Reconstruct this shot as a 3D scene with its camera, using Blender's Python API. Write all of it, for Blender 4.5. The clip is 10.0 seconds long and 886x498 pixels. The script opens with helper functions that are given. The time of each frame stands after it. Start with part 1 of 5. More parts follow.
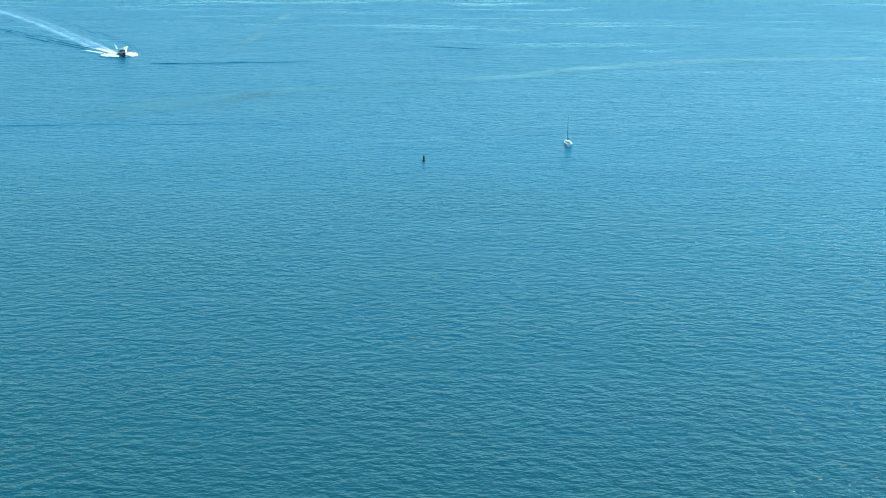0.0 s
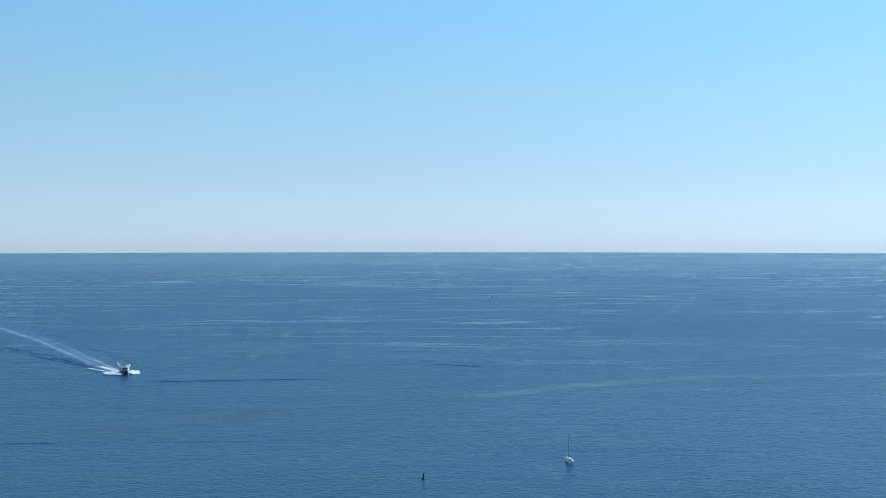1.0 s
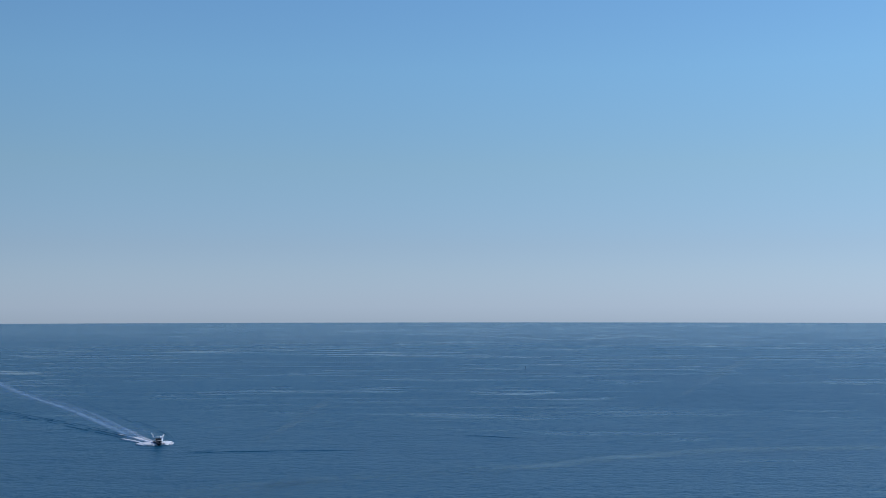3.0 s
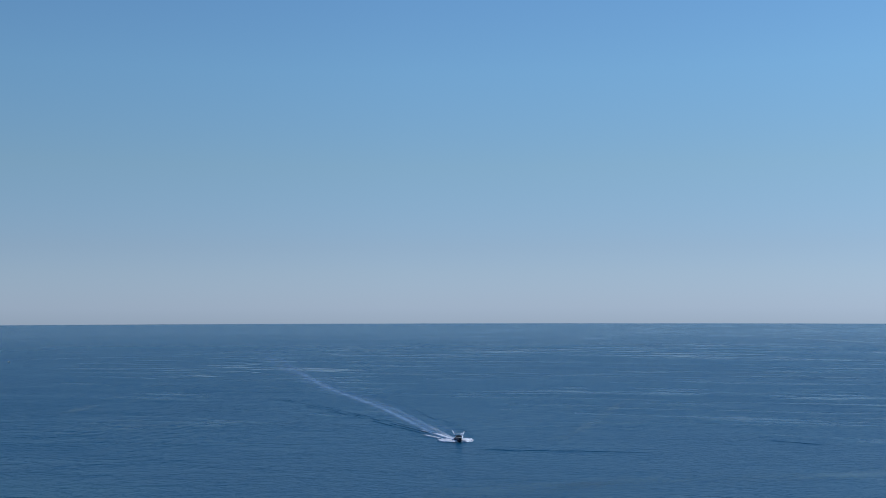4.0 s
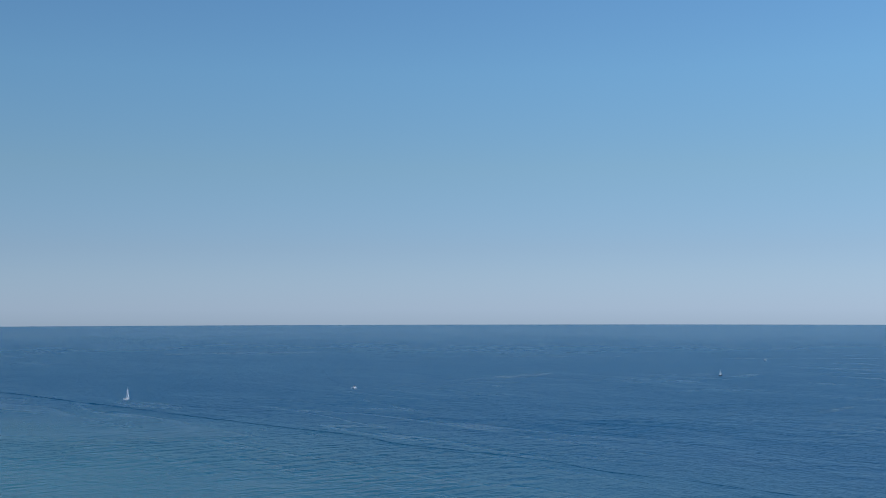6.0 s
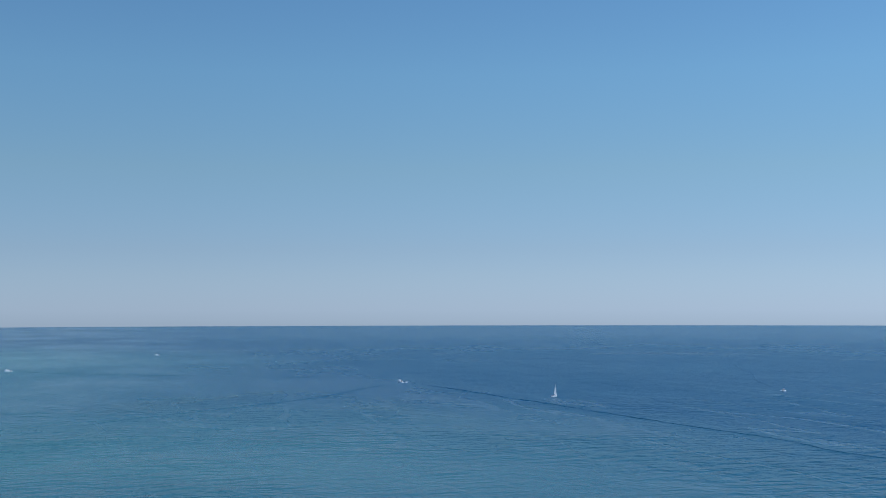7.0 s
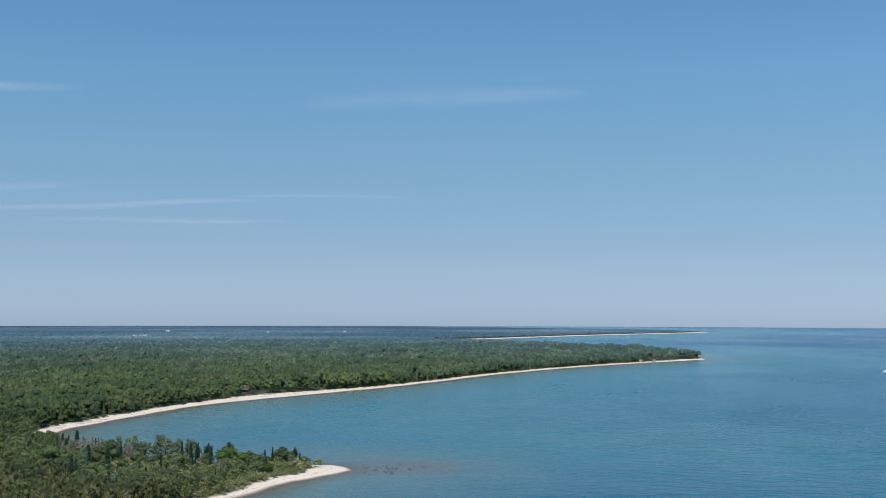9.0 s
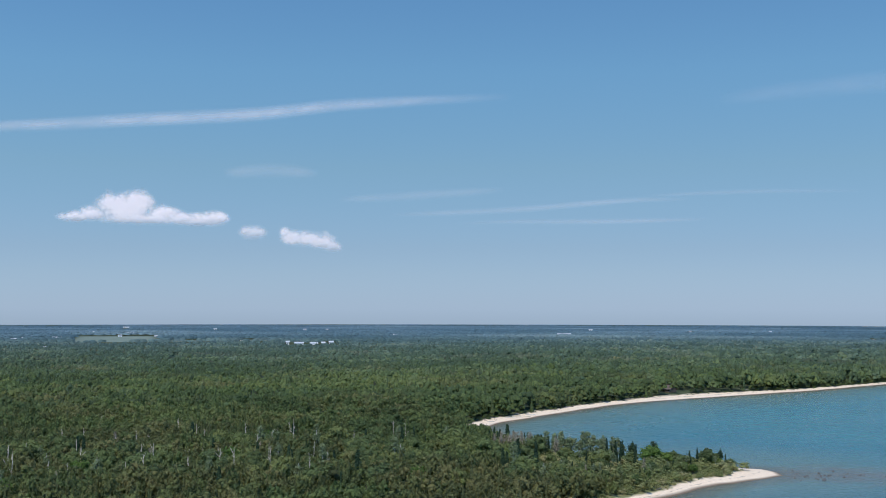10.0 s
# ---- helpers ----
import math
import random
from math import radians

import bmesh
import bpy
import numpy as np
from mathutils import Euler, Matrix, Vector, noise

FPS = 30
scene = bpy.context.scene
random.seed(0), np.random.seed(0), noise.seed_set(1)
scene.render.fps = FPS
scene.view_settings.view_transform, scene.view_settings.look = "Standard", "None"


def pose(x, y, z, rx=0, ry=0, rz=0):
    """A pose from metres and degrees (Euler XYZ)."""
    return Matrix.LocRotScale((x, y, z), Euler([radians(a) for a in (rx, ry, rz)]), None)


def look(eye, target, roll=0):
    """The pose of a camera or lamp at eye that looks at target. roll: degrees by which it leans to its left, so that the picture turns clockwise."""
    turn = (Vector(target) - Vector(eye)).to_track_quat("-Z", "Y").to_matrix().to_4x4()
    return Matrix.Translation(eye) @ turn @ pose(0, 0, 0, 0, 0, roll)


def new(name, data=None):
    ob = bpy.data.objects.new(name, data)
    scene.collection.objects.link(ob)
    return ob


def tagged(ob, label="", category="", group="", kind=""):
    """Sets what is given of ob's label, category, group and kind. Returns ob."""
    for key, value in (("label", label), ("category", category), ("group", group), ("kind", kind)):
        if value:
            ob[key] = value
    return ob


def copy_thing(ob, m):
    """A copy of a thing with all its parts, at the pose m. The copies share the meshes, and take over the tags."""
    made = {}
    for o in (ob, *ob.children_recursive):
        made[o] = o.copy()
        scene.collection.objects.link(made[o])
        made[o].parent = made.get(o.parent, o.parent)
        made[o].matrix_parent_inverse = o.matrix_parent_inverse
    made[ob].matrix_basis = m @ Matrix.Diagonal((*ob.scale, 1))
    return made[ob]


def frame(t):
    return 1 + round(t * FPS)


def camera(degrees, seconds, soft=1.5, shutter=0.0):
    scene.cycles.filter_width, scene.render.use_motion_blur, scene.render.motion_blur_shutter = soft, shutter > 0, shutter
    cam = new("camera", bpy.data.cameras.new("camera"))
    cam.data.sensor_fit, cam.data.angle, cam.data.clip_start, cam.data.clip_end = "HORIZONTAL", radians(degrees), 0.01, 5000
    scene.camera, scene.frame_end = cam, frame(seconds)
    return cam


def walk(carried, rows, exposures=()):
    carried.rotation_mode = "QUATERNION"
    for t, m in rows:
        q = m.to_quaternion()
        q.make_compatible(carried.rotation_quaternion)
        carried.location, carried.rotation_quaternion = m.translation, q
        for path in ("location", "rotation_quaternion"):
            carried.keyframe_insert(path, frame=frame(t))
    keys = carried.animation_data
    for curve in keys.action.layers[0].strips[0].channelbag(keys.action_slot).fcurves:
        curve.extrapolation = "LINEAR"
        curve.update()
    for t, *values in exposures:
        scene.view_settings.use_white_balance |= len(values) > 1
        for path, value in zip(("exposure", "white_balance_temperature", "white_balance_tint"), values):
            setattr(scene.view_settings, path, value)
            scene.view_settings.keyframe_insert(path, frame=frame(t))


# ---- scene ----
# ---------------- camera ----------------
EYE = 65.0     # height of the camera over the lake
EDGE = 4950.0  # where the lake meets the sky
cam = camera(41.6, 10.0, soft=0.9)
# seconds, turn to the left, tilt up, roll (degrees)
PATH = [
    (0.0, 0.0, -16.07, 0.10), (0.5, 0.0, -8.34, 0.06), (1.0, 0.0, -0.59, 0.0), (1.1, 0.01, 0.93, 0.0), (1.2, 0.02, 1.98, 0.0),
    (1.3, 0.04, 2.58, -0.02), (1.4, 0.06, 2.76, -0.03), (1.5, 0.09, 2.80, -0.04), (2.0, 0.17, 2.83, -0.07), (2.2, 0.26, 2.84, -0.06),
    (2.6, 0.50, 2.85, -0.06), (3.0, 1.65, 2.85, -0.06), (3.3, 4.53, 2.86, -0.06), (3.5, 7.47, 2.87, -0.09), (4.0, 16.04, 2.90, -0.11),
    (4.5, 24.66, 2.90, -0.13), (5.0, 33.30, 2.92, -0.13), (5.5, 42.14, 2.95, -0.13), (6.1, 53.8, 2.96, -0.12), (6.8, 68.25, 2.98, -0.12),
    (7.0, 72.31, 3.0, -0.13), (7.5, 82.50, 3.03, -0.09), (8.0, 92.77, 3.06, -0.04), (8.5, 103.08, 3.06, 0.08), (9.0, 113.44, 3.03, 0.15),
    (9.5, 123.68, 3.00, 0.12), (10.0, 133.88, 2.95, 0.08)]
walk(cam, [(t, pose(0, 0, EYE, 0, 0, turn) @ pose(0, 0, 0, 90 + tilt) @ pose(0, 0, 0, 0, 0, roll)) for t, turn, tilt, roll in PATH],
     exposures=[(0.0, 1.18, 7150, -26), (0.5, 0.57, 6650, -5), (1.0, 0.03, 6800, 5), (1.5, -0.32, 6950, 10), (2.0, -0.46, 6900, 12), (3.5, -0.55, 6650, 12), (4.5, -0.46, 6550, 11),
                (5.5, -0.30, 6500, 10), (7.0, -0.03, 6500, 10), (8.0, 0.10, 6550, 10), (9.0, 0.20, 6550, 10), (10.0, 0.19, 6500, 10)])

# ---------------- sky and sun ----------------
SUN_TURN, SUN_HEIGHT = 68.0, 55.0
world = bpy.data.worlds.new("sky")
scene.world = world
world.use_nodes = True
wt = world.node_tree
sky = wt.nodes.new("ShaderNodeTexSky")
sky.sky_type, sky.sun_disc = "NISHITA", False
sky.sun_elevation, sky.sun_rotation = radians(SUN_HEIGHT), radians(SUN_TURN)
sky.altitude, sky.air_density, sky.dust_density, sky.ozone_density = 0, 1.0, 0.0, 10.0
# summer haze: takes the glare off the low sky and leaves it a dull mauve blue
way = wt.nodes.new("ShaderNodeTexCoord")
split = wt.nodes.new("ShaderNodeSeparateXYZ")
haze = wt.nodes.new("ShaderNodeValToRGB")
dim = wt.nodes.new("ShaderNodeMix")
dim.data_type, dim.blend_type = "RGBA", "MULTIPLY"
dim.inputs[0].default_value = 1.0
stops = haze.color_ramp.elements
stops[0].position, stops[0].color = 0.0, (0.44, 0.555, 0.84, 1)
stops[1].position, stops[1].color = 0.55, (0.55, 0.86, 1.06, 1)
for at, color in ((0.03, (0.535, 0.585, 0.745)), (0.052, (0.585, 0.60, 0.695)), (0.12, (0.75, 0.755, 0.685)), (0.20, (0.83, 0.93, 0.83)), (0.30, (0.82, 0.97, 0.915))):
    stops.new(at).color = (*color, 1)
wt.links.new(way.outputs["Generated"], split.inputs[0])
wt.links.new(split.outputs["Z"], haze.inputs[0])
wt.links.new(sky.outputs[0], dim.inputs[6])
wt.links.new(haze.outputs[0], dim.inputs[7])
# the haze scatters forward: the sky is brighter round towards the sun and dullest opposite it
toward = wt.nodes.new("ShaderNodeVectorMath")
toward.operation = "DOT_PRODUCT"
toward.inputs[1].default_value = (math.sin(radians(58)), math.cos(radians(58)), 0)
wt.links.new(way.outputs["Generated"], toward.inputs[0])
spread = wt.nodes.new("ShaderNodeMapRange")
spread.inputs["From Min"].default_value, spread.inputs["From Max"].default_value = -1.0, 1.0
wt.links.new(toward.outputs["Value"], spread.inputs["Value"])
glow = wt.nodes.new("ShaderNodeValToRGB")
g = glow.color_ramp.elements
g[0].position, g[0].color = 0.0, (0.93, 0.93, 0.93, 1)
g[1].position, g[1].color = 0.95, (2.0, 2.0, 2.0, 1)
for at, v in ((0.1, 1.04), (0.2, 1.21), (0.395, 1.54), (0.62, 1.83), (0.75, 1.88)):
    g.new(at).color = (v, v, v, 1)
wt.links.new(spread.outputs["Result"], glow.inputs[0])
lit = wt.nodes.new("ShaderNodeMix")
lit.data_type, lit.blend_type = "RGBA", "MULTIPLY"
lit.inputs[0].default_value = 1.0
wt.links.new(dim.outputs[2], lit.inputs[6])
wt.links.new(glow.outputs[0], lit.inputs[7])
wt.links.new(lit.outputs[2], wt.nodes["Background"].inputs[0])
wt.nodes["Background"].inputs[1].default_value = 0.105
sun = new("sun", bpy.data.lights.new("sun", "SUN"))
sun.data.energy, sun.data.angle, sun.data.color = 3.0, radians(0.5), (1.0, 0.95, 0.87)
_h, _e = radians(SUN_TURN), radians(SUN_HEIGHT)
sun.matrix_world = look((0, 0, 0), (-math.sin(_h) * math.cos(_e), -math.cos(_h) * math.cos(_e), -math.sin(_e)))

# ---------------- materials ----------------


class Nodes:
    """A material and short ways to add its nodes."""

    def __init__(self, name):
        self.m = bpy.data.materials.new(name)
        self.m.use_nodes = True
        self.t = self.m.node_tree
        self.b = self.t.nodes["Principled BSDF"]
        self.out = self.t.nodes["Material Output"]

    def add(self, kind, values=(), **settings):
        n = self.t.nodes.new(kind)
        if "operation" in settings:
            n.operation = settings["operation"]
        if "data_type" in settings:
            n.data_type = settings["data_type"]
        if "attribute_name" in settings:
            n.attribute_name = settings["attribute_name"]
        for key, v in dict(values).items():
            self.put(n.inputs[key], v)
        return n

    def put(self, socket, v):
        if isinstance(v, bpy.types.NodeSocket):
            self.t.links.new(v, socket)
        elif isinstance(v, tuple) and len(v) == 3 and socket.type == "RGBA":
            socket.default_value = (*v, 1)
        else:
            socket.default_value = v

    def coords(self, scale=(1, 1, 1), turn=0.0, space="Object"):
        tc = self.add("ShaderNodeTexCoord")
        return self.add("ShaderNodeMapping", {"Vector": tc.outputs[space], "Scale": scale, "Rotation": (0, 0, turn)}).outputs[0]

    def noise(self, vec, scale, detail=3, rough=0.55):
        return self.add("ShaderNodeTexNoise", {"Vector": vec, "Scale": scale, "Detail": detail, "Roughness": rough}).outputs[0]

    def ramp(self, fac, lo, hi, a=0.0, b=1.0):
        return self.add("ShaderNodeMapRange", {"Value": fac, "From Min": lo, "From Max": hi, "To Min": a, "To Max": b}).outputs[0]

    def math(self, op, a, b):
        return self.add("ShaderNodeMath", {0: a, 1: b}, operation=op).outputs[0]

    def mix(self, fac, a, b):
        n = self.add("ShaderNodeMix", data_type="RGBA")
        self.put(n.inputs[0], fac)
        self.put(n.inputs[6], a)
        self.put(n.inputs[7], b)
        return n.outputs[2]

    def attr(self, name):
        return self.add("ShaderNodeAttribute", attribute_name=name).outputs["Fac"]

    def bump(self, height, strength, distance):
        return self.add("ShaderNodeBump", {"Height": height, "Strength": strength, "Distance": distance}).outputs[0]

    def set(self, **v):
        names = {"color": "Base Color", "rough": "Roughness", "metal": "Metallic", "normal": "Normal", "ior": "IOR", "spec": "Specular IOR Level",
                 "alpha": "Alpha", "transmission": "Transmission Weight", "sheen": "Sheen Weight"}
        for key, val in v.items():
            self.put(self.b.inputs[names[key]], val)
        return self.m


def water_material():
    n = Nodes("lake water")
    vec = n.coords()
    shore = n.attr("offshore")
    big = n.noise(n.coords((1, 1, 1), 0.2), 0.004, 4, 0.6)
    mid = n.noise(n.coords((1, 2.2, 1), 0.15), 0.012, 4, 0.6)
    wobble = n.math("ADD", shore, n.ramp(n.noise(vec, 0.02, 3), 0.3, 0.7, -14, 14))
    deep = n.mix(n.ramp(big, 0.35, 0.65), (0.000, 0.064, 0.126), (0.000, 0.070, 0.134))
    bay = n.mix(n.ramp(mid, 0.35, 0.7), (0.053, 0.182, 0.184), (0.061, 0.198, 0.198))
    # the pale shelf fills the bay and ends towards the open lake
    place = n.add("ShaderNodeSeparateXYZ", {0: vec})
    east, north = place.outputs["X"], place.outputs["Y"]
    col = n.mix(n.math("MAXIMUM", n.math("MAXIMUM", n.ramp(wobble, 130, 640), n.ramp(north, -60, 200, 0.0, 0.6)), n.ramp(east, -600, -200)), bay, deep)
    # the bottom drops away slowly off the point, where the lake is greener
    col = n.mix(n.math("MAXIMUM", n.ramp(wobble, 330, 580), n.ramp(east, -230, -60, 1.0, 0.0)), (0.010, 0.046, 0.052), col)
    col = n.mix(n.ramp(wobble, 6, 100), (0.120, 0.190, 0.150), col)
    col = n.mix(n.ramp(shore, 0, 15), (0.125, 0.112, 0.065), col)
    # the stony bar that runs out under water from the point
    off = n.add("ShaderNodeVectorMath", {0: vec, 1: (-443, -207, 0)}, operation="DISTANCE").outputs["Value"]
    bar = n.math("MULTIPLY", n.ramp(n.math("ADD", off, n.ramp(n.noise(vec, 0.09, 4, 0.6), 0.3, 0.7, -14, 14)), 8, 34, 1.0, 0.0), 0.75)
    col = n.mix(bar, col, (0.150, 0.125, 0.090))
    far = n.add("ShaderNodeVectorMath", {0: vec}, operation="LENGTH").outputs["Value"]
    # slicks: thin winding threads and loose patches where the wind leaves the water smooth
    region = n.ramp(n.noise(vec, 0.0022, 3, 0.6), 0.40, 0.58)
    fold = n.math("ABSOLUTE", n.math("SUBTRACT", n.noise(n.coords((0.30, 1.7, 1)), 0.0085, 2.5, 0.5), 0.5), 0.0)
    thread = n.ramp(fold, 0.003, 0.020, 1.0, 0.0)
    loose = n.ramp(n.noise(n.coords((0.4, 1.5, 1)), 0.013, 5, 0.65), 0.55, 0.66)
    smooth = n.math("MULTIPLY", n.math("MAXIMUM", thread, n.math("MULTIPLY", loose, 0.4)), n.math("MULTIPLY", n.math("MULTIPLY", n.ramp(region, 0, 1, 0.15, 1.0), n.ramp(far, 500, 1000, 0.15, 1.0)), n.ramp(east, -900, -500, 0.12, 1.0)))
    # wavelets about two metres long, with finer ones on them and a faint swell beneath
    w1 = n.noise(n.coords((0.7, 1.0, 1), 0.12), 0.62, 2, 0.5)
    w2 = n.noise(n.coords((0.6, 1.0, 1), -0.2), 1.75, 2, 0.5)
    swell = n.noise(n.coords((0.6, 1.0, 1), 0.05), 0.24, 2, 0.55)
    h = n.math("ADD", n.math("MULTIPLY", w1, 0.44), n.math("ADD", n.math("MULTIPLY", w2, 0.16), n.math("MULTIPLY", swell, n.ramp(far, 250, 700, 0.22, 1.1))))
    # waves that run in from the open lake across the bay, in patches
    roll = n.noise(n.coords((1.0, 0.45, 1), 0.0), 0.14, 2, 0.5)
    patch = n.ramp(n.noise(vec, 0.006, 3), 0.42, 0.60, 0.15, 1.0)
    roll = n.math("MULTIPLY", n.math("MULTIPLY", roll, patch), n.math("MULTIPLY", n.ramp(east, -420, -160, 4.2, 0.0), n.ramp(far, 600, 1000, 1.0, 0.2)))
    h = n.math("ADD", h, n.math("MULTIPLY", roll, n.ramp(shore, 15, 130, 0.2, 1.0)))
    sheltered = n.math("MULTIPLY", n.ramp(east, -650, -250, 1.0, 0.0), n.ramp(north, 0, 420, 1.0, 0.0))
    gust = n.ramp(n.noise(n.coords((0.7, 1.3, 1), 0.1), 0.02, 5, 0.65), 0.35, 0.65, 0.75, 1.2)
    h = n.math("MULTIPLY", n.math("MULTIPLY", h, n.ramp(smooth, 0, 1, 1.0, 0.35)), n.math("MULTIPLY", gust, n.ramp(far, 300, 800, 1.0, 1.4)))
    rough = n.math("MULTIPLY", n.math("MULTIPLY", n.ramp(far, 180, 800, 0.27, 0.33), n.ramp(far, 900, 3200, 1.0, 0.66)), n.math("MULTIPLY", n.ramp(sheltered, 0, 1, 0.95, 0.80), n.ramp(smooth, 0, 1, 1.0, 0.38)))
    # broad lanes of lighter and stronger wind over the shelf
    lane = n.ramp(n.noise(n.coords((0.7, 1.2, 1), 0.3), 0.0032, 4, 0.6), 0.40, 0.62)
    rough = n.math("MULTIPLY", rough, n.ramp(n.math("MULTIPLY", lane, n.ramp(sheltered, 0, 1, 0.2, 1.0)), 0, 1, 1.08, 0.72))
    return n.set(color=col, rough=rough, ior=1.333, normal=n.bump(h, 1.0, 1.0))


def plain(name, color, rough=0.5, metal=0.0, vary=0.12, scale=3.0, bump=0.0):
    n = Nodes(name)
    vec = n.coords()
    f = n.ramp(n.noise(vec, scale, 4, 0.6), 0.3, 0.7)
    dark = tuple(c * (1 - vary) for c in color)
    light = tuple(min(c * (1 + vary), 0.95) for c in color)
    v = dict(color=n.mix(f, dark, light), rough=rough, metal=metal)
    if bump:
        v["normal"] = n.bump(n.noise(vec, scale * 4, 3), 0.6, bump)
    return n.set(**v)


def foliage(name, dark, mid, light, by_thing=False):
    n = Nodes(name)
    geo = n.add("ShaderNodeNewGeometry")
    tone = n.add("ShaderNodeObjectInfo").outputs["Random"] if by_thing else n.attr("tint")
    col = n.mix(n.ramp(tone, 0.0, 0.55), dark, mid)
    col = n.mix(n.ramp(tone, 0.55, 1.0), col, light)
    leafy = n.noise(n.coords(), 1.6, 4, 0.65)
    spot = n.math("MULTIPLY", n.ramp(geo.outputs["Random Per Island"], 0, 1, 0.85, 1.15), n.ramp(leafy, 0.3, 0.7, 0.8, 1.2))
    hsv = n.add("ShaderNodeHueSaturation", {"Color": col, "Value": spot})
    bump = n.bump(leafy, 1.0, 0.8)
    n.set(color=hsv.outputs[0], rough=0.7, spec=0.2, normal=bump)
    thin = n.add("ShaderNodeBsdfTranslucent", {"Color": hsv.outputs[0], "Normal": bump})
    both = n.add("ShaderNodeMixShader", {0: 0.28, 1: n.b.outputs[0], 2: thin.outputs[0]})
    n.t.links.new(both.outputs[0], n.out.inputs[0])
    return n.m


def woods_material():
    """Mixed woods: the tint picks the shade of green, dry turns it olive, and far trees get blue haze painted in."""
    n = Nodes("mixed woods")
    geo = n.add("ShaderNodeNewGeometry")
    tone = n.attr("tint")
    lo, hi = n.ramp(tone, 0.0, 0.5), n.ramp(tone, 0.5, 1.0)
    fresh = n.mix(hi, n.mix(lo, (0.091, 0.130, 0.046), (0.132, 0.183, 0.059)), (0.190, 0.234, 0.074))
    olive = n.mix(hi, n.mix(lo, (0.116, 0.131, 0.052), (0.168, 0.179, 0.064)), (0.238, 0.226, 0.087))
    # blue of distance haze, painted into the leaf colour
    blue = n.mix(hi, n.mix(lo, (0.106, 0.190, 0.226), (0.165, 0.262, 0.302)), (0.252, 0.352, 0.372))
    col = n.mix(n.attr("haze_tint"), n.mix(n.attr("dry"), fresh, olive), blue)
    vec = n.coords()
    leafy = n.noise(vec, 1.3, 4, 0.65)
    spot = n.math("MULTIPLY", n.ramp(geo.outputs["Random Per Island"], 0, 1, 0.86, 1.14), n.ramp(leafy, 0.3, 0.7, 0.80, 1.20))
    hsv = n.add("ShaderNodeHueSaturation", {"Color": col, "Value": spot})
    bump = n.bump(leafy, 1.0, 1.1)
    n.set(color=hsv.outputs[0], rough=0.7, spec=0.2, normal=bump)
    thin = n.add("ShaderNodeBsdfTranslucent", {"Color": hsv.outputs[0], "Normal": bump})
    both = n.add("ShaderNodeMixShader", {0: 0.36, 1: n.b.outputs[0], 2: thin.outputs[0]})
    n.t.links.new(both.outputs[0], n.out.inputs[0])
    return n.m


def ground_material():
    n = Nodes("sand and forest floor")
    vec = n.coords()
    sand_edge = n.math("ADD", n.attr("inland"), n.ramp(n.noise(vec, 0.12, 4), 0.3, 0.7, -0.22, 0.22))
    fine = n.noise(vec, 0.9, 5, 0.6)
    sand = n.mix(n.ramp(fine, 0.3, 0.7), (0.76, 0.585, 0.40), (0.90, 0.735, 0.53))
    # a broken line of drift and weed half way up the sand
    line = n.math("ABSOLUTE", n.math("SUBTRACT", n.attr("inland"), n.ramp(n.noise(vec, 0.08, 3), 0.3, 0.7, 0.42, 0.66)), 0.0)
    line = n.math("MULTIPLY", n.ramp(line, 0.015, 0.06, 1.0, 0.0), n.ramp(n.noise(vec, 0.22, 4, 0.65), 0.48, 0.58))
    sand = n.mix(n.math("MULTIPLY", line, 0.6), sand, (0.20, 0.16, 0.11))
    wet = n.ramp(n.attr("landward"), 0.5, 2.6)
    sand = n.mix(wet, (0.17, 0.125, 0.08), sand)
    floor = n.mix(n.ramp(n.noise(vec, 0.05, 5), 0.35, 0.65), (0.052, 0.070, 0.030), (0.078, 0.092, 0.044))
    # bluish cast of the crop colour is distance haze painted in
    field = n.mix(n.ramp(n.noise(vec, 0.01, 3), 0.35, 0.65), (0.155, 0.20, 0.15), (0.19, 0.23, 0.175))
    grass = n.mix(n.ramp(n.noise(vec, 0.3, 4), 0.35, 0.65), (0.13, 0.15, 0.055), (0.24, 0.215, 0.10))
    east = n.add("ShaderNodeSeparateXYZ", {0: vec}).outputs["X"]
    floor = n.mix(n.math("MAXIMUM", n.ramp(n.attr("inland"), 1.4, 2.6), n.ramp(east, -470, -440, 1.0, 0.0)), grass, floor)
    floor = n.mix(n.attr("field"), floor, field)
    return n.set(color=n.mix(n.ramp(sand_edge, 0.85, 1.15), sand, floor), rough=0.9, spec=0.2, normal=n.bump(fine, 0.5, 0.25))


def foam_material(name, density, color=(0.78, 0.85, 0.92)):
    """Broken white water: holes by noise, thinning out by the strip's own fade."""
    n = Nodes(name)
    vec = n.coords()
    spots = n.math("ADD", n.noise(vec, 0.35, 5, 0.65), n.math("MULTIPLY", n.noise(vec, 0.07, 3), 0.5))
    cover = n.math("MULTIPLY", n.ramp(n.math("ADD", spots, n.math("MULTIPLY", n.attr("fade"), 0.5)), 0.85, 1.15), n.math("MULTIPLY", n.attr("fade"), density))
    return n.set(color=color, rough=0.8, alpha=cover)


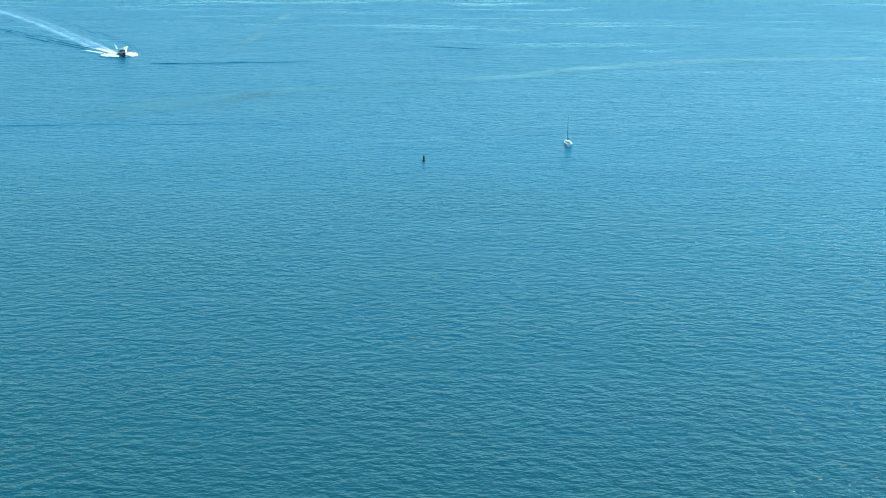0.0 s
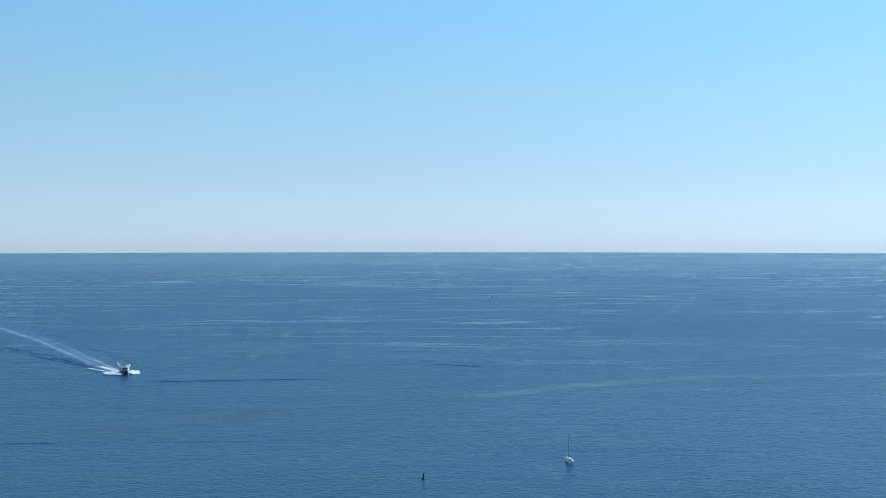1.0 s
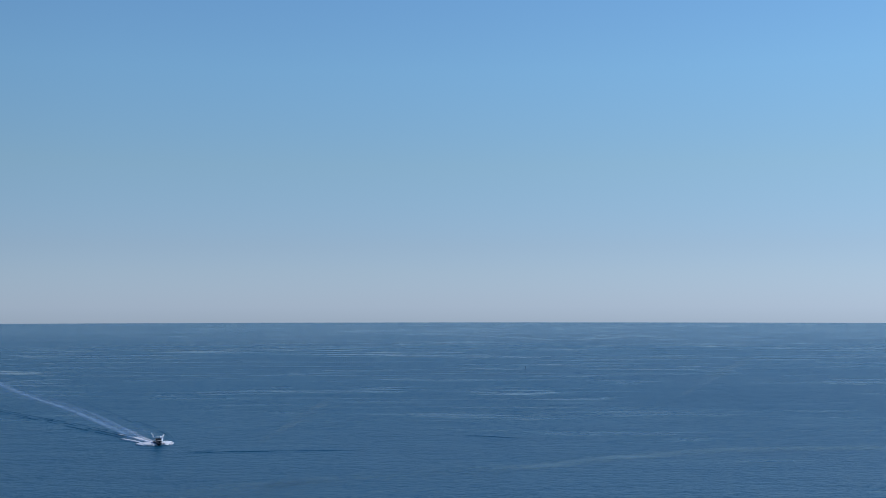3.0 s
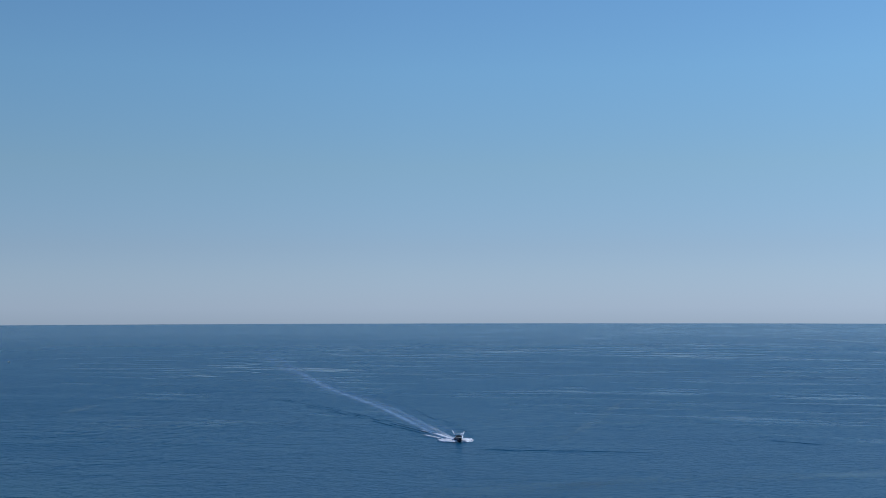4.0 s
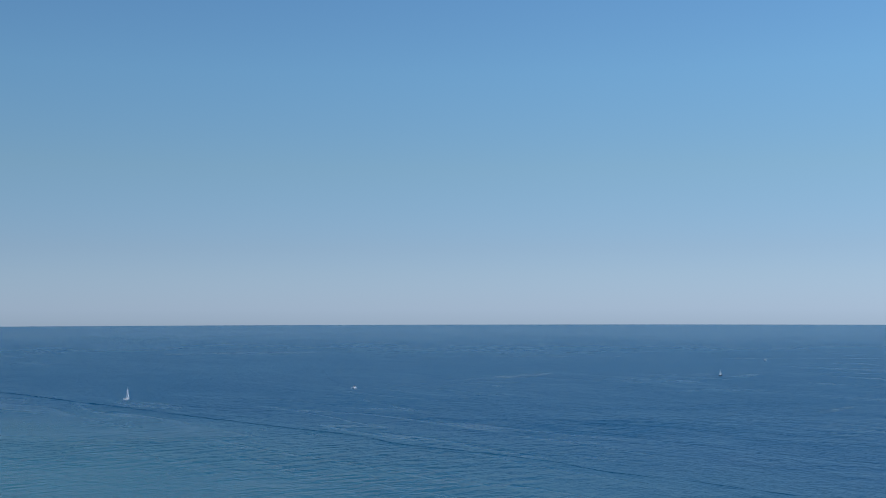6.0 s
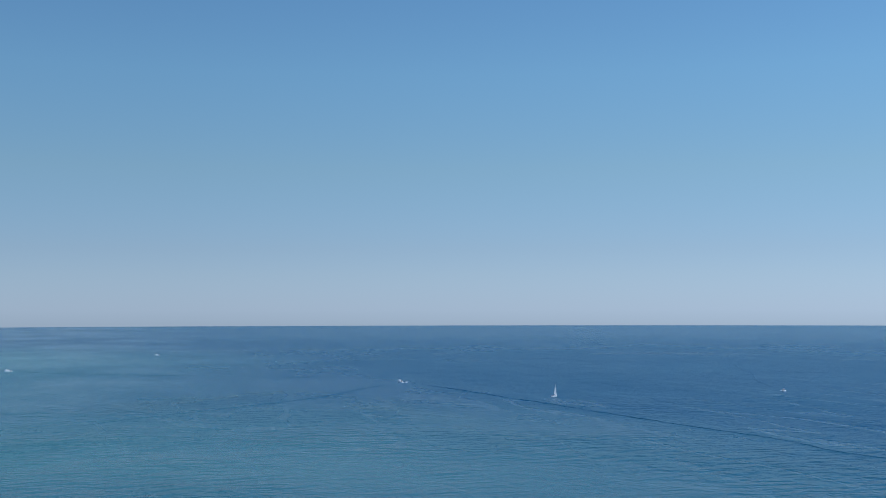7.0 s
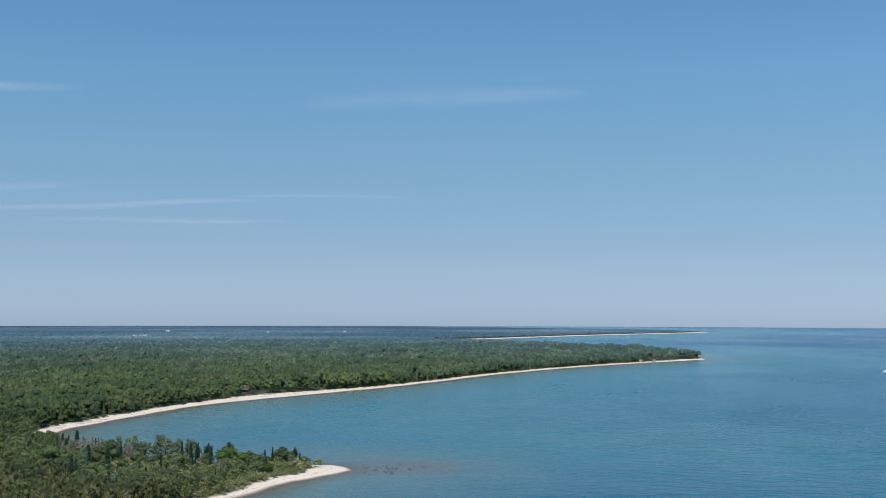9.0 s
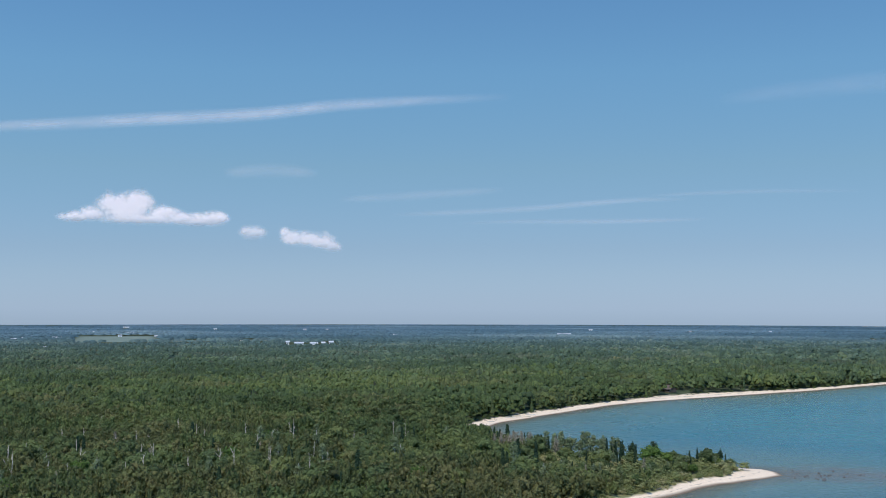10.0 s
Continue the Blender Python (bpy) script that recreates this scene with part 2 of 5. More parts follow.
def cloud_material(name, density, scale, lo, hi, fade=False):
    n = Nodes(name)
    vec = n.coords()
    f = n.ramp(n.noise(vec, scale, 5, 0.6), lo, hi, 0, density)
    if fade:
        f = n.math("MULTIPLY", f, n.attr("fade"))
    diffuse = n.add("ShaderNodeBsdfDiffuse", {"Color": (0.95, 0.86, 0.80)})
    thin = n.add("ShaderNodeBsdfTranslucent", {"Color": (0.95, 0.92, 0.89)})
    body = n.add("ShaderNodeMixShader", {0: 0.4, 1: diffuse.outputs[0], 2: thin.outputs[0]})
    clear = n.add("ShaderNodeBsdfTransparent")
    mixed = n.add("ShaderNodeMixShader", {0: f, 1: clear.outputs[0], 2: body.outputs[0]})
    n.t.links.new(mixed.outputs[0], n.out.inputs[0])
    return n.m


def cloth_material():
    """White sailcloth that lets some of the sun through."""
    n = Nodes("white sailcloth")
    f = n.ramp(n.noise(n.coords(), 1.5, 4, 0.6), 0.3, 0.7)
    col = n.mix(f, (0.88, 0.88, 0.87), (0.93, 0.93, 0.92))
    n.set(color=col, rough=0.8)
    thin = n.add("ShaderNodeBsdfTranslucent", {"Color": col})
    both = n.add("ShaderNodeMixShader", {0: 0.2, 1: n.b.outputs[0], 2: thin.outputs[0]})
    n.t.links.new(both.outputs[0], n.out.inputs[0])
    return n.m


WATER = water_material()


def calm_material(name, color, rough=0.14):
    """Water smoothed by a slick, blending out into the ripples round it."""
    n = Nodes(name)
    h = n.noise(n.coords((0.6, 1.0, 1), 0.12), 0.5, 3, 0.6)
    torn = n.ramp(n.noise(n.coords((0.5, 1.4, 1), 0.0), 0.03, 3, 0.6), 0.30, 0.68)
    return n.set(color=color, rough=rough, ior=1.333, normal=n.bump(h, 1.0, 0.06), alpha=n.math("MULTIPLY", torn, n.attr("fade")))


# base lighter than the lake: some of the slick's sky sheen is painted in
CALM = calm_material("calm water", (0.002, 0.086, 0.180), 0.15)
CALM_BAY = calm_material("calm water over the shelf", (0.040, 0.182, 0.205), 0.16)
GROUND = ground_material()
FOAM = foam_material("broken foam", 0.9)
TRAIL = foam_material("thin foam trail", 0.78, (0.27, 0.48, 0.70))
SPRAY = plain("white spray", (0.80, 0.86, 0.92), 0.7, 0, 0.05, 2.0, 0.1)
WHITE = plain("white gelcoat", (0.80, 0.80, 0.78), 0.25, 0, 0.04)
NAVY = plain("navy gelcoat", (0.012, 0.016, 0.03), 0.25)
DARK = plain("black rubber", (0.02, 0.02, 0.022), 0.5)
GLASSY = plain("smoked glass", (0.015, 0.02, 0.025), 0.08, 0, 0.02)
MAST = plain("dark anodised mast", (0.035, 0.037, 0.042), 0.5)
ALU = plain("anodised aluminium", (0.62, 0.63, 0.64), 0.35, 1.0, 0.06)
SAIL = cloth_material()
TEAK = plain("weathered teak", (0.26, 0.19, 0.12), 0.7)
BARK = plain("grey brown bark", (0.12, 0.095, 0.07), 0.9, 0, 0.3, 6.0, 0.02)
BIRCH = plain("pale bark", (0.50, 0.47, 0.42), 0.85, 0, 0.25, 5.0, 0.02)
SNAG = plain("bleached dead wood", (0.58, 0.50, 0.40), 0.9, 0, 0.2, 5.0)
TWIGS = plain("bare grey twigs", (0.265, 0.228, 0.150), 0.9, 0, 0.25, 2.0)
LEAF_THING = foliage("broadleaf foliage", (0.100, 0.136, 0.052), (0.146, 0.188, 0.063), (0.210, 0.236, 0.076), True)
ASPEN_THING = foliage("aspen foliage", (0.18, 0.225, 0.108), (0.215, 0.26, 0.125), (0.26, 0.30, 0.15), True)
LIME_THING = foliage("bright green foliage", (0.100, 0.170, 0.036), (0.135, 0.205, 0.042), (0.185, 0.240, 0.055), True)
SPRUCE_THING = foliage("spruce needles", (0.030, 0.058, 0.030), (0.038, 0.070, 0.034), (0.05, 0.086, 0.04), True)
WOODS = woods_material()
SCRUB = foliage("shoreline scrub", (0.195, 0.232, 0.084), (0.300, 0.318, 0.114), (0.420, 0.385, 0.180))
SHINGLE = plain("brown roof shingles", (0.13, 0.10, 0.078), 0.85, 0, 0.2, 1.5, 0.02)
LOGWALL = plain("dark log wall", (0.085, 0.066, 0.052), 0.8, 0, 0.2, 2.0, 0.02)
GREYWOOD = plain("weathered grey boards", (0.36, 0.30, 0.235), 0.8, 0, 0.15, 1.0)
SIDING = plain("white siding", (0.78, 0.77, 0.74), 0.6, 0, 0.05, 0.5)
TIN = plain("pale metal roof", (0.66, 0.66, 0.66), 0.5, 0.2, 0.08, 0.3)
STONE = plain("wet lake stone", (0.09, 0.08, 0.07), 0.5, 0, 0.3, 2.0, 0.03)
DRIFT = plain("driftwood", (0.26, 0.22, 0.18), 0.9, 0, 0.25, 3.0, 0.02)
CLOUD = cloud_material("cumulus", 1.0, 0.02, -1.0, -0.5, True)
CIRRUS = cloud_material("cirrus veil", 0.75, 0.0022, 0.15, 0.75, True)

# ---------------- mesh helpers ----------------


def arrays_mesh(name, verts, tris, material, smooth=True, **attributes):
    """A mesh from an array of points and one of triangles or quads, with point attributes."""
    verts, tris = np.asarray(verts, np.float32), np.asarray(tris, np.int32)
    k = tris.shape[1]
    me = bpy.data.meshes.new(name)
    me.vertices.add(len(verts))
    me.vertices.foreach_set("co", verts.ravel())
    me.loops.add(tris.size)
    me.loops.foreach_set("vertex_index", tris.ravel())
    me.polygons.add(len(tris))
    me.polygons.foreach_set("loop_start", np.arange(0, tris.size, k, dtype=np.int32))
    me.polygons.foreach_set("loop_total", np.full(len(tris), k, np.int32))
    me.polygons.foreach_set("use_smooth", np.full(len(tris), smooth))
    for key, values in attributes.items():
        a = me.attributes.new(key, "FLOAT", "POINT")
        a.data.foreach_set("value", np.asarray(values, np.float32).ravel())
    me.update(calc_edges=True)
    me.materials.append(material)
    return me


def part(name, bm, material, parent=None, label=""):
    """Links a bmesh as one mesh object under a thing or a part."""
    me = bpy.data.meshes.new(name)
    bmesh.ops.recalc_face_normals(bm, faces=bm.faces)
    bm.to_mesh(me)
    bm.free()
    me.materials.append(material)
    ob = new(name, me)
    ob.parent = parent
    if label:
        tagged(ob, label)
    return ob


def thing(name, label, category, m=None, group="", kind=""):
    ob = tagged(new(name), label, category, group, kind)
    if m is not None:
        ob.matrix_basis = m
    return ob


def box_bm(size, at=(0, 0, 0), bevel=0.0, turn=0.0, bm=None):
    bm = bm or bmesh.new()
    made = bmesh.ops.create_cube(bm, size=1.0, matrix=Matrix.Translation(at) @ Matrix.Rotation(radians(turn), 4, "Z") @ Matrix.Diagonal((*size, 1)))
    if bevel:
        edges = list({e for v in made["verts"] for e in v.link_edges})
        bmesh.ops.bevel(bm, geom=edges, offset=bevel, segments=2, affect="EDGES", profile=0.5)
    return bm


def rod(bm, a, b, r0, r1, sides=6):
    a, b = Vector(a), Vector(b)
    d = b - a
    m = Matrix.Translation((a + b) / 2) @ d.to_track_quat("Z", "Y").to_matrix().to_4x4()
    bmesh.ops.create_cone(bm, cap_ends=True, segments=sides, radius1=r0, radius2=r1, depth=d.length, matrix=m)
    return bm


def rod_bm(a, b, r0, r1, sides=6):
    return rod(bmesh.new(), a, b, r0, r1, sides)


def spline(points, step):
    """Even points along a smooth curve through the control points."""
    p = np.array([points[0], *points, points[-1]], float)
    out = []
    for i in range(1, len(p) - 2):
        n = max(2, int(np.linalg.norm(p[i + 1] - p[i]) / step))
        t = np.linspace(0, 1, n, endpoint=False)[:, None]
        out.append(0.5 * (2 * p[i] + (p[i + 1] - p[i - 1]) * t + (2 * p[i - 1] - 5 * p[i] + 4 * p[i + 1] - p[i + 2]) * t ** 2
                          + (3 * p[i] - 3 * p[i + 1] + p[i + 2] - p[i - 1]) * t ** 3))
    return np.concatenate([*out, p[-1:]])


def bearing(az, d, z=0.0):
    """A place by its bearing from the camera (degrees to the left of the first view) and its distance."""
    return Vector((-d * math.sin(radians(az)), d * math.cos(radians(az)), z))


# ---------------- shoreline ----------------
POINT_SHORE = [(4300, -2350), (2000, -900), (700, -420), (0, -262), (-200, -236), (-344, -227), (-380, -229), (-411, -224), (-424, -224)]
COVE_SHORE = [(-431, -229), (-436, -238), (-430, -249), (-420, -268), (-409, -289), (-403, -311), (-412, -341), (-438, -380), (-479, -428)]
BAY_SHORE = [(-503, -439), (-560, -452), (-645, -466), (-700, -467), (-792, -453), (-885, -437), (-990, -429), (-1112, -424), (-1281, -399), (-1474, -344)]
HEAD_SHORE = [(-1592, -303), (-1604, -306), (-1690, -345), (-1834, -437), (-1952, -564), (-2059, -702), (-2183, -864), (-2290, -990), (-2345, -1028)]
FAR_SHORE = [(-2450, -1000), (-2556, -969), (-2824, -918), (-3052, -865), (-3270, -795), (-3450, -737), (-3640, -690), (-3720, -720), (-4000, -1000), (-4480, -2000)]
SHORE = np.concatenate([spline(POINT_SHORE, 6), spline(COVE_SHORE, 4), spline(BAY_SHORE, 7), spline(HEAD_SHORE, 10), spline(FAR_SHORE, 20)])
_wig = np.array([noise.noise((x * 0.03, y * 0.03, 0.0)) * 2.2 + noise.noise((x * 0.11, y * 0.11, 5.0)) * 0.8 for x, y in SHORE])
_nrm = np.gradient(SHORE, axis=0)
_nrm = np.stack([-_nrm[:, 1], _nrm[:, 0]], 1) / np.linalg.norm(_nrm, axis=1)[:, None]
SHORE = SHORE + _nrm * _wig[:, None]
_back = [(-EDGE * 0.99 * math.sin(radians(a)), EDGE * 0.99 * math.cos(radians(a))) for a in range(116, 241, 4)]
LAND = np.concatenate([SHORE, np.array(_back)])


def inland(pts):
    """Metres from the waterline: positive on land, negative on the lake."""
    pts = np.asarray(pts, float)
    out = np.empty(len(pts))
    a, b = SHORE[:-1], SHORE[1:]
    ab = b - a
    l2 = (ab ** 2).sum(1)
    c, d = LAND, np.roll(LAND, -1, 0)
    for i in range(0, len(pts), 4000):
        p = pts[i:i + 4000]
        ap = p[:, None, :] - a
        t = np.clip((ap * ab).sum(2) / l2, 0, 1)
        dist = np.sqrt(((ap - t[:, :, None] * ab) ** 2).sum(2).min(1))
        py, px = p[:, 1:2], p[:, 0:1]
        cross = ((c[:, 1] > py) != (d[:, 1] > py)) & (px < (d[:, 0] - c[:, 0]) * (py - c[:, 1]) / (d[:, 1] - c[:, 1] + 1e-12) + c[:, 0])
        out[i:i + 4000] = np.where(cross.sum(1) % 2 == 1, dist, -dist)
    return out


def beach_width(pts):
    """How wide the sand is along the shore."""
    x = np.asarray(pts)[:, 0]
    return np.interp(x, [-4000, -2000, -1650, -1400, -1000, -850, -785, -735, -680, -560, -470, -440, -425, -400, -365, -340, -200], [22, 14, 8, 7, 8, 9, 19, 19, 11, 11.5, 11, 18, 16, 9.0, 6.6, 4.6, 4.4])


# clearings: centre, half width, half length, turn of the long side
FIELDS = [(-1274, -2163, 86, 250, 149.5), (-1300, -1934, 44, 46, 146.0), (-1433, -1888, 36, 40, 142.8)]


def field_at(pts):
    p = np.asarray(pts)
    out = np.zeros(len(p))
    for x, y, across, along, turn in FIELDS:
        a = radians(turn)
        u = np.abs(-(p[:, 0] - x) * math.sin(a) + (p[:, 1] - y) * math.cos(a))
        v = np.abs((p[:, 0] - x) * math.cos(a) + (p[:, 1] - y) * math.sin(a))
        out = np.maximum(out, np.clip(np.minimum(along - u, across - v) / 12, 0, 1))
    return out


def ground_height(sd, w, pts):
    s = np.clip(sd / w, -1, 3)
    h = np.where(s < 0, s * 1.2, 1.3 * np.clip(s, 0, 1) ** 0.8) + np.clip(s - 0.9, 0, 1) * 1.1
    h = h * np.interp(np.hypot(pts[:, 0], pts[:, 1]), [3300, 4800], [1.0, 0.1])
    h = h + np.array([noise.noise((x * 0.012, y * 0.012, 3.0)) for x, y, *_ in pts]) * np.clip(sd / 60 - 0.5, 0, 1.0) * np.interp(np.hypot(pts[:, 0], pts[:, 1]), [2500, 4500], [1.0, 0.1])
    return h


def build_ground():
    rows = [SHORE]
    for off in (-5, 1.5, 3.5, 7, 12, 17, 23, 30, 45, 70, 110):
        every = 1 if off < 8 else 2
        pts, n = SHORE[::every], _nrm[::every]
        rows += [pts + n * off, pts - n * off]
    cand = np.concatenate(rows)
    sd = inland(cand)
    kept = [SHORE]
    start = len(SHORE)
    for r in rows[1:]:
        s = sd[start:start + len(r)]
        start += len(r)
        want = np.abs(np.hypot(*(r[0] - SHORE[0])))
        ok = (np.abs(np.abs(s) - want) < 0.12 * want + 0.3) & ((s > 0) | (want < 5.5))
        kept.append(r[ok])
    az = np.radians(np.arange(88, 262, 1.2))
    rad = np.exp(np.arange(math.log(230), math.log(EDGE * 0.985), 0.05))
    grid = np.stack([-(rad[:, None] * np.sin(az)).ravel(), (rad[:, None] * np.cos(az)).ravel()], 1)
    grid = grid + np.random.default_rng(3).uniform(-0.01, 0.01, grid.shape) * np.hypot(grid[:, 0], grid[:, 1])[:, None]
    g = inland(grid)
    kept += [grid[g > 40], np.array(_back)]
    fine = np.stack(np.meshgrid(np.arange(-1520, -1080, 14.0), np.arange(-2440, -1840, 14.0)), -1).reshape(-1, 2)
    kept.append(fine)
    pts = np.concatenate(kept)
    from mathutils.geometry import delaunay_2d_cdt
    v, _, f, *_ = delaunay_2d_cdt([Vector(p) for p in pts], [], [], 0, 0.05)
    v = np.array([tuple(p) for p in v])
    f = np.array([tuple(t) for t in f if len(t) == 3])
    mid = v[f].mean(1)
    f = f[inland(mid) > -5.5]
    sd = inland(v)
    w = beach_width(v)
    z = ground_height(sd, w, v)
    me = arrays_mesh("ground", np.column_stack([v, z]), f, GROUND, True, inland=np.clip(sd / w, -2, 3), landward=sd, field=field_at(v))
    return tagged(new("ground", me), "sandy beach giving way to dark forest floor", "ground", kind="structure")


def build_water():
    az = np.radians(np.unique(np.concatenate([np.arange(0, 92, 2.0), np.arange(92, 142, 0.4), np.arange(142, 360, 2.0)])))
    rad = np.unique(np.concatenate([[1.0, 40.0], np.exp(np.arange(math.log(80), math.log(380), 0.05)), np.exp(np.arange(math.log(380), math.log(1750), 0.014)),
                                    np.exp(np.arange(math.log(1750), math.log(EDGE), 0.04)), [EDGE]]))
    x, y = -(rad[:, None] * np.sin(az)), rad[:, None] * np.cos(az)
    v = np.column_stack([x.ravel(), y.ravel(), np.zeros(x.size)])
    n, k = len(rad), len(az)
    i, j = np.meshgrid(np.arange(n - 1), np.arange(k), indexing="ij")
    jn = (j + 1) % k
    q = np.stack([i * k + j, i * k + jn, (i + 1) * k + jn, (i + 1) * k + j], -1).reshape(-1, 4)[:, ::-1]
    # the middle closes in a fan of four-sided faces
    v = np.vstack([v, [[0, 0, 0]]])
    q = np.vstack([q, [(j, (j + 1) % k, (j + 2) % k, len(v) - 1) for j in range(0, k, 2)]])
    off = -inland(v[:, :2])
    me = arrays_mesh("water", v, q, WATER, True, offshore=off)
    return tagged(new("water", me), "wide blue lake with small wind ripples and slicks", "lake", kind="structure")


build_ground()
build_water()

# ---------------- trees ----------------
_P = (1 + 5 ** 0.5) / 2
ICO_V = np.array([(-1, _P, 0), (1, _P, 0), (-1, -_P, 0), (1, -_P, 0), (0, -1, _P), (0, 1, _P), (0, -1, -_P), (0, 1, -_P), (_P, 0, -1), (_P, 0, 1), (-_P, 0, -1), (-_P, 0, 1)]) / (1 + _P ** 2) ** 0.5
_d = np.array([np.linalg.norm(ICO_V - v, axis=1) for v in ICO_V])
ICO_F = np.array([(i, j, k) for i in range(12) for j in range(i + 1, 12) for k in range(j + 1, 12) if max(_d[i, j], _d[j, k], _d[i, k]) < 1.1])
_c = np.cross(ICO_V[ICO_F[:, 1]] - ICO_V[ICO_F[:, 0]], ICO_V[ICO_F[:, 2]] - ICO_V[ICO_F[:, 0]])
_flip = (_c * ICO_V[ICO_F[:, 0]]).sum(1) < 0
ICO_F[_flip] = ICO_F[_flip][:, ::-1]

# a low dome of fifteen faces: a crown seen from afar
DOME_V = np.array([(0, 0, 1)] + [(0.74 * math.cos(k * 1.2566), 0.74 * math.sin(k * 1.2566), 0.62) for k in range(5)] + [(math.cos(k * 1.2566 + 0.63), math.sin(k * 1.2566 + 0.63), -0.25) for k in range(5)])
DOME_F = np.array([(0, 1 + k, 1 + (k + 1) % 5) for k in range(5)] + [(1 + k, 6 + k, 1 + (k + 1) % 5) for k in range(5)] + [(6 + k, 6 + (k + 1) % 5, 1 + (k + 1) % 5) for k in range(5)])


def leaf_tris(rng, centres, outward, size):
    """Small tilted triangles, each a clump of leaves, that face roughly outward."""
    n = len(centres)
    nrm = outward + rng.normal(0, 0.55, (n, 3)) + (0, 0, 0.25)
    nrm /= np.linalg.norm(nrm, axis=1)[:, None] + 1e-9
    u = np.cross(nrm, rng.normal(0, 1, (n, 3)))
    u /= np.linalg.norm(u, axis=1)[:, None] + 1e-9
    w = np.cross(nrm, u)
    s = size * rng.uniform(0.6, 1.4, (n, 1))
    a = centres + u * s
    b = centres - u * s * 0.5 + w * s * rng.uniform(0.6, 1.0, (n, 1))
    c = centres - u * s * 0.5 - w * s * rng.uniform(0.6, 1.0, (n, 1))
    return np.stack([a, b, c], 1).reshape(-1, 3)


def broadleaf_shape(rng, lobes, leaves, base=0.28, leaf=0.085, core=0.84, slim=1.0, coarse=False):
    """An uneven crown one metre high and about one wide: lumps of foliage with leaf clumps on them."""
    vs, fs, n = [], [], 0
    cen, rad = [], []
    for i in range(lobes):
        a = i * 2.4 + rng.uniform(-0.5, 0.5)
        up = (i + 0.6) / lobes
        spread = 0.34 * slim * (1.0 - 0.45 * up ** 2) * rng.uniform(0.6, 1.1) if lobes > 1 else 0.0
        r = rng.uniform(0.20, 0.29) * (0.9 + 0.5 / lobes ** 0.5) if lobes > 1 else 0.42
        z = base + (1 - base - r * 0.5) * (0.38 + 0.62 * up * rng.uniform(0.7, 1.0)) if lobes > 1 else base + (1 - base) * 0.5
        cen.append((spread * math.cos(a), spread * math.sin(a), z))
        rad.append((r * rng.uniform(0.85, 1.15) * slim, r * rng.uniform(0.85, 1.15) * slim, r * rng.uniform(0.55, 0.75) if lobes > 1 else (1 - base) * 0.52))
    cen, rad = np.array(cen), np.array(rad)
    for c, r in zip(cen, rad):
        if coarse:
            v = DOME_V * rng.uniform(0.78, 1.22, (11, 1)) * r * core + c
            vs.append(v)
            fs.append(DOME_F + n)
            n += 11
            continue
        v = ICO_V * rng.uniform(0.62, 1.22, (12, 1)) * r * core + c
        vs.append(v)
        fs.append(ICO_F + n)
        n += 12
    if leaves:
        pick = rng.integers(0, lobes, leaves)
        d = rng.normal(0, 1, (leaves, 3)) + (0, 0, 0.35)
        d /= np.linalg.norm(d, axis=1)[:, None]
        at = cen[pick] + d * rad[pick] * rng.uniform(0.82, 1.10, (leaves, 1))
        vs.append(leaf_tris(rng, at, d, leaf))
        fs.append(np.arange(leaves * 3).reshape(-1, 3) + n)
    return np.concatenate(vs), np.concatenate(fs)


def aspen_shape(rng, clumps, leaves):
    """An open crown one metre high: small clumps of leaves up the upper two thirds of the stem."""
    z = np.sort(rng.uniform(0.36, 0.93, clumps))
    a = np.arange(clumps) * 2.4 + rng.uniform(-0.5, 0.5, clumps)
    out = 0.30 * (1.15 - np.abs(z - 0.62) / 0.42) * rng.uniform(0.3, 1.0, clumps)
    cen = np.column_stack([out * np.cos(a), out * np.sin(a), z])
    rad = np.column_stack([rng.uniform(0.14, 0.24, clumps), rng.uniform(0.14, 0.24, clumps), rng.uniform(0.045, 0.075, clumps)])
    vs = [ICO_V * rng.uniform(0.6, 1.1, (12, 1)) * r * 0.8 + c for c, r in zip(cen, rad)]
    fs = [ICO_F + 12 * i for i in range(clumps)]
    pick = rng.integers(0, clumps, leaves)
    d = rng.normal(0, 1, (leaves, 3))
    d /= np.linalg.norm(d, axis=1)[:, None]
    vs.append(leaf_tris(rng, cen[pick] + d * rad[pick] * rng.uniform(0.8, 1.25, (leaves, 1)), d, 0.035))
    fs.append(np.arange(leaves * 3).reshape(-1, 3) + 12 * clumps)
    return np.concatenate(vs), np.concatenate(fs)


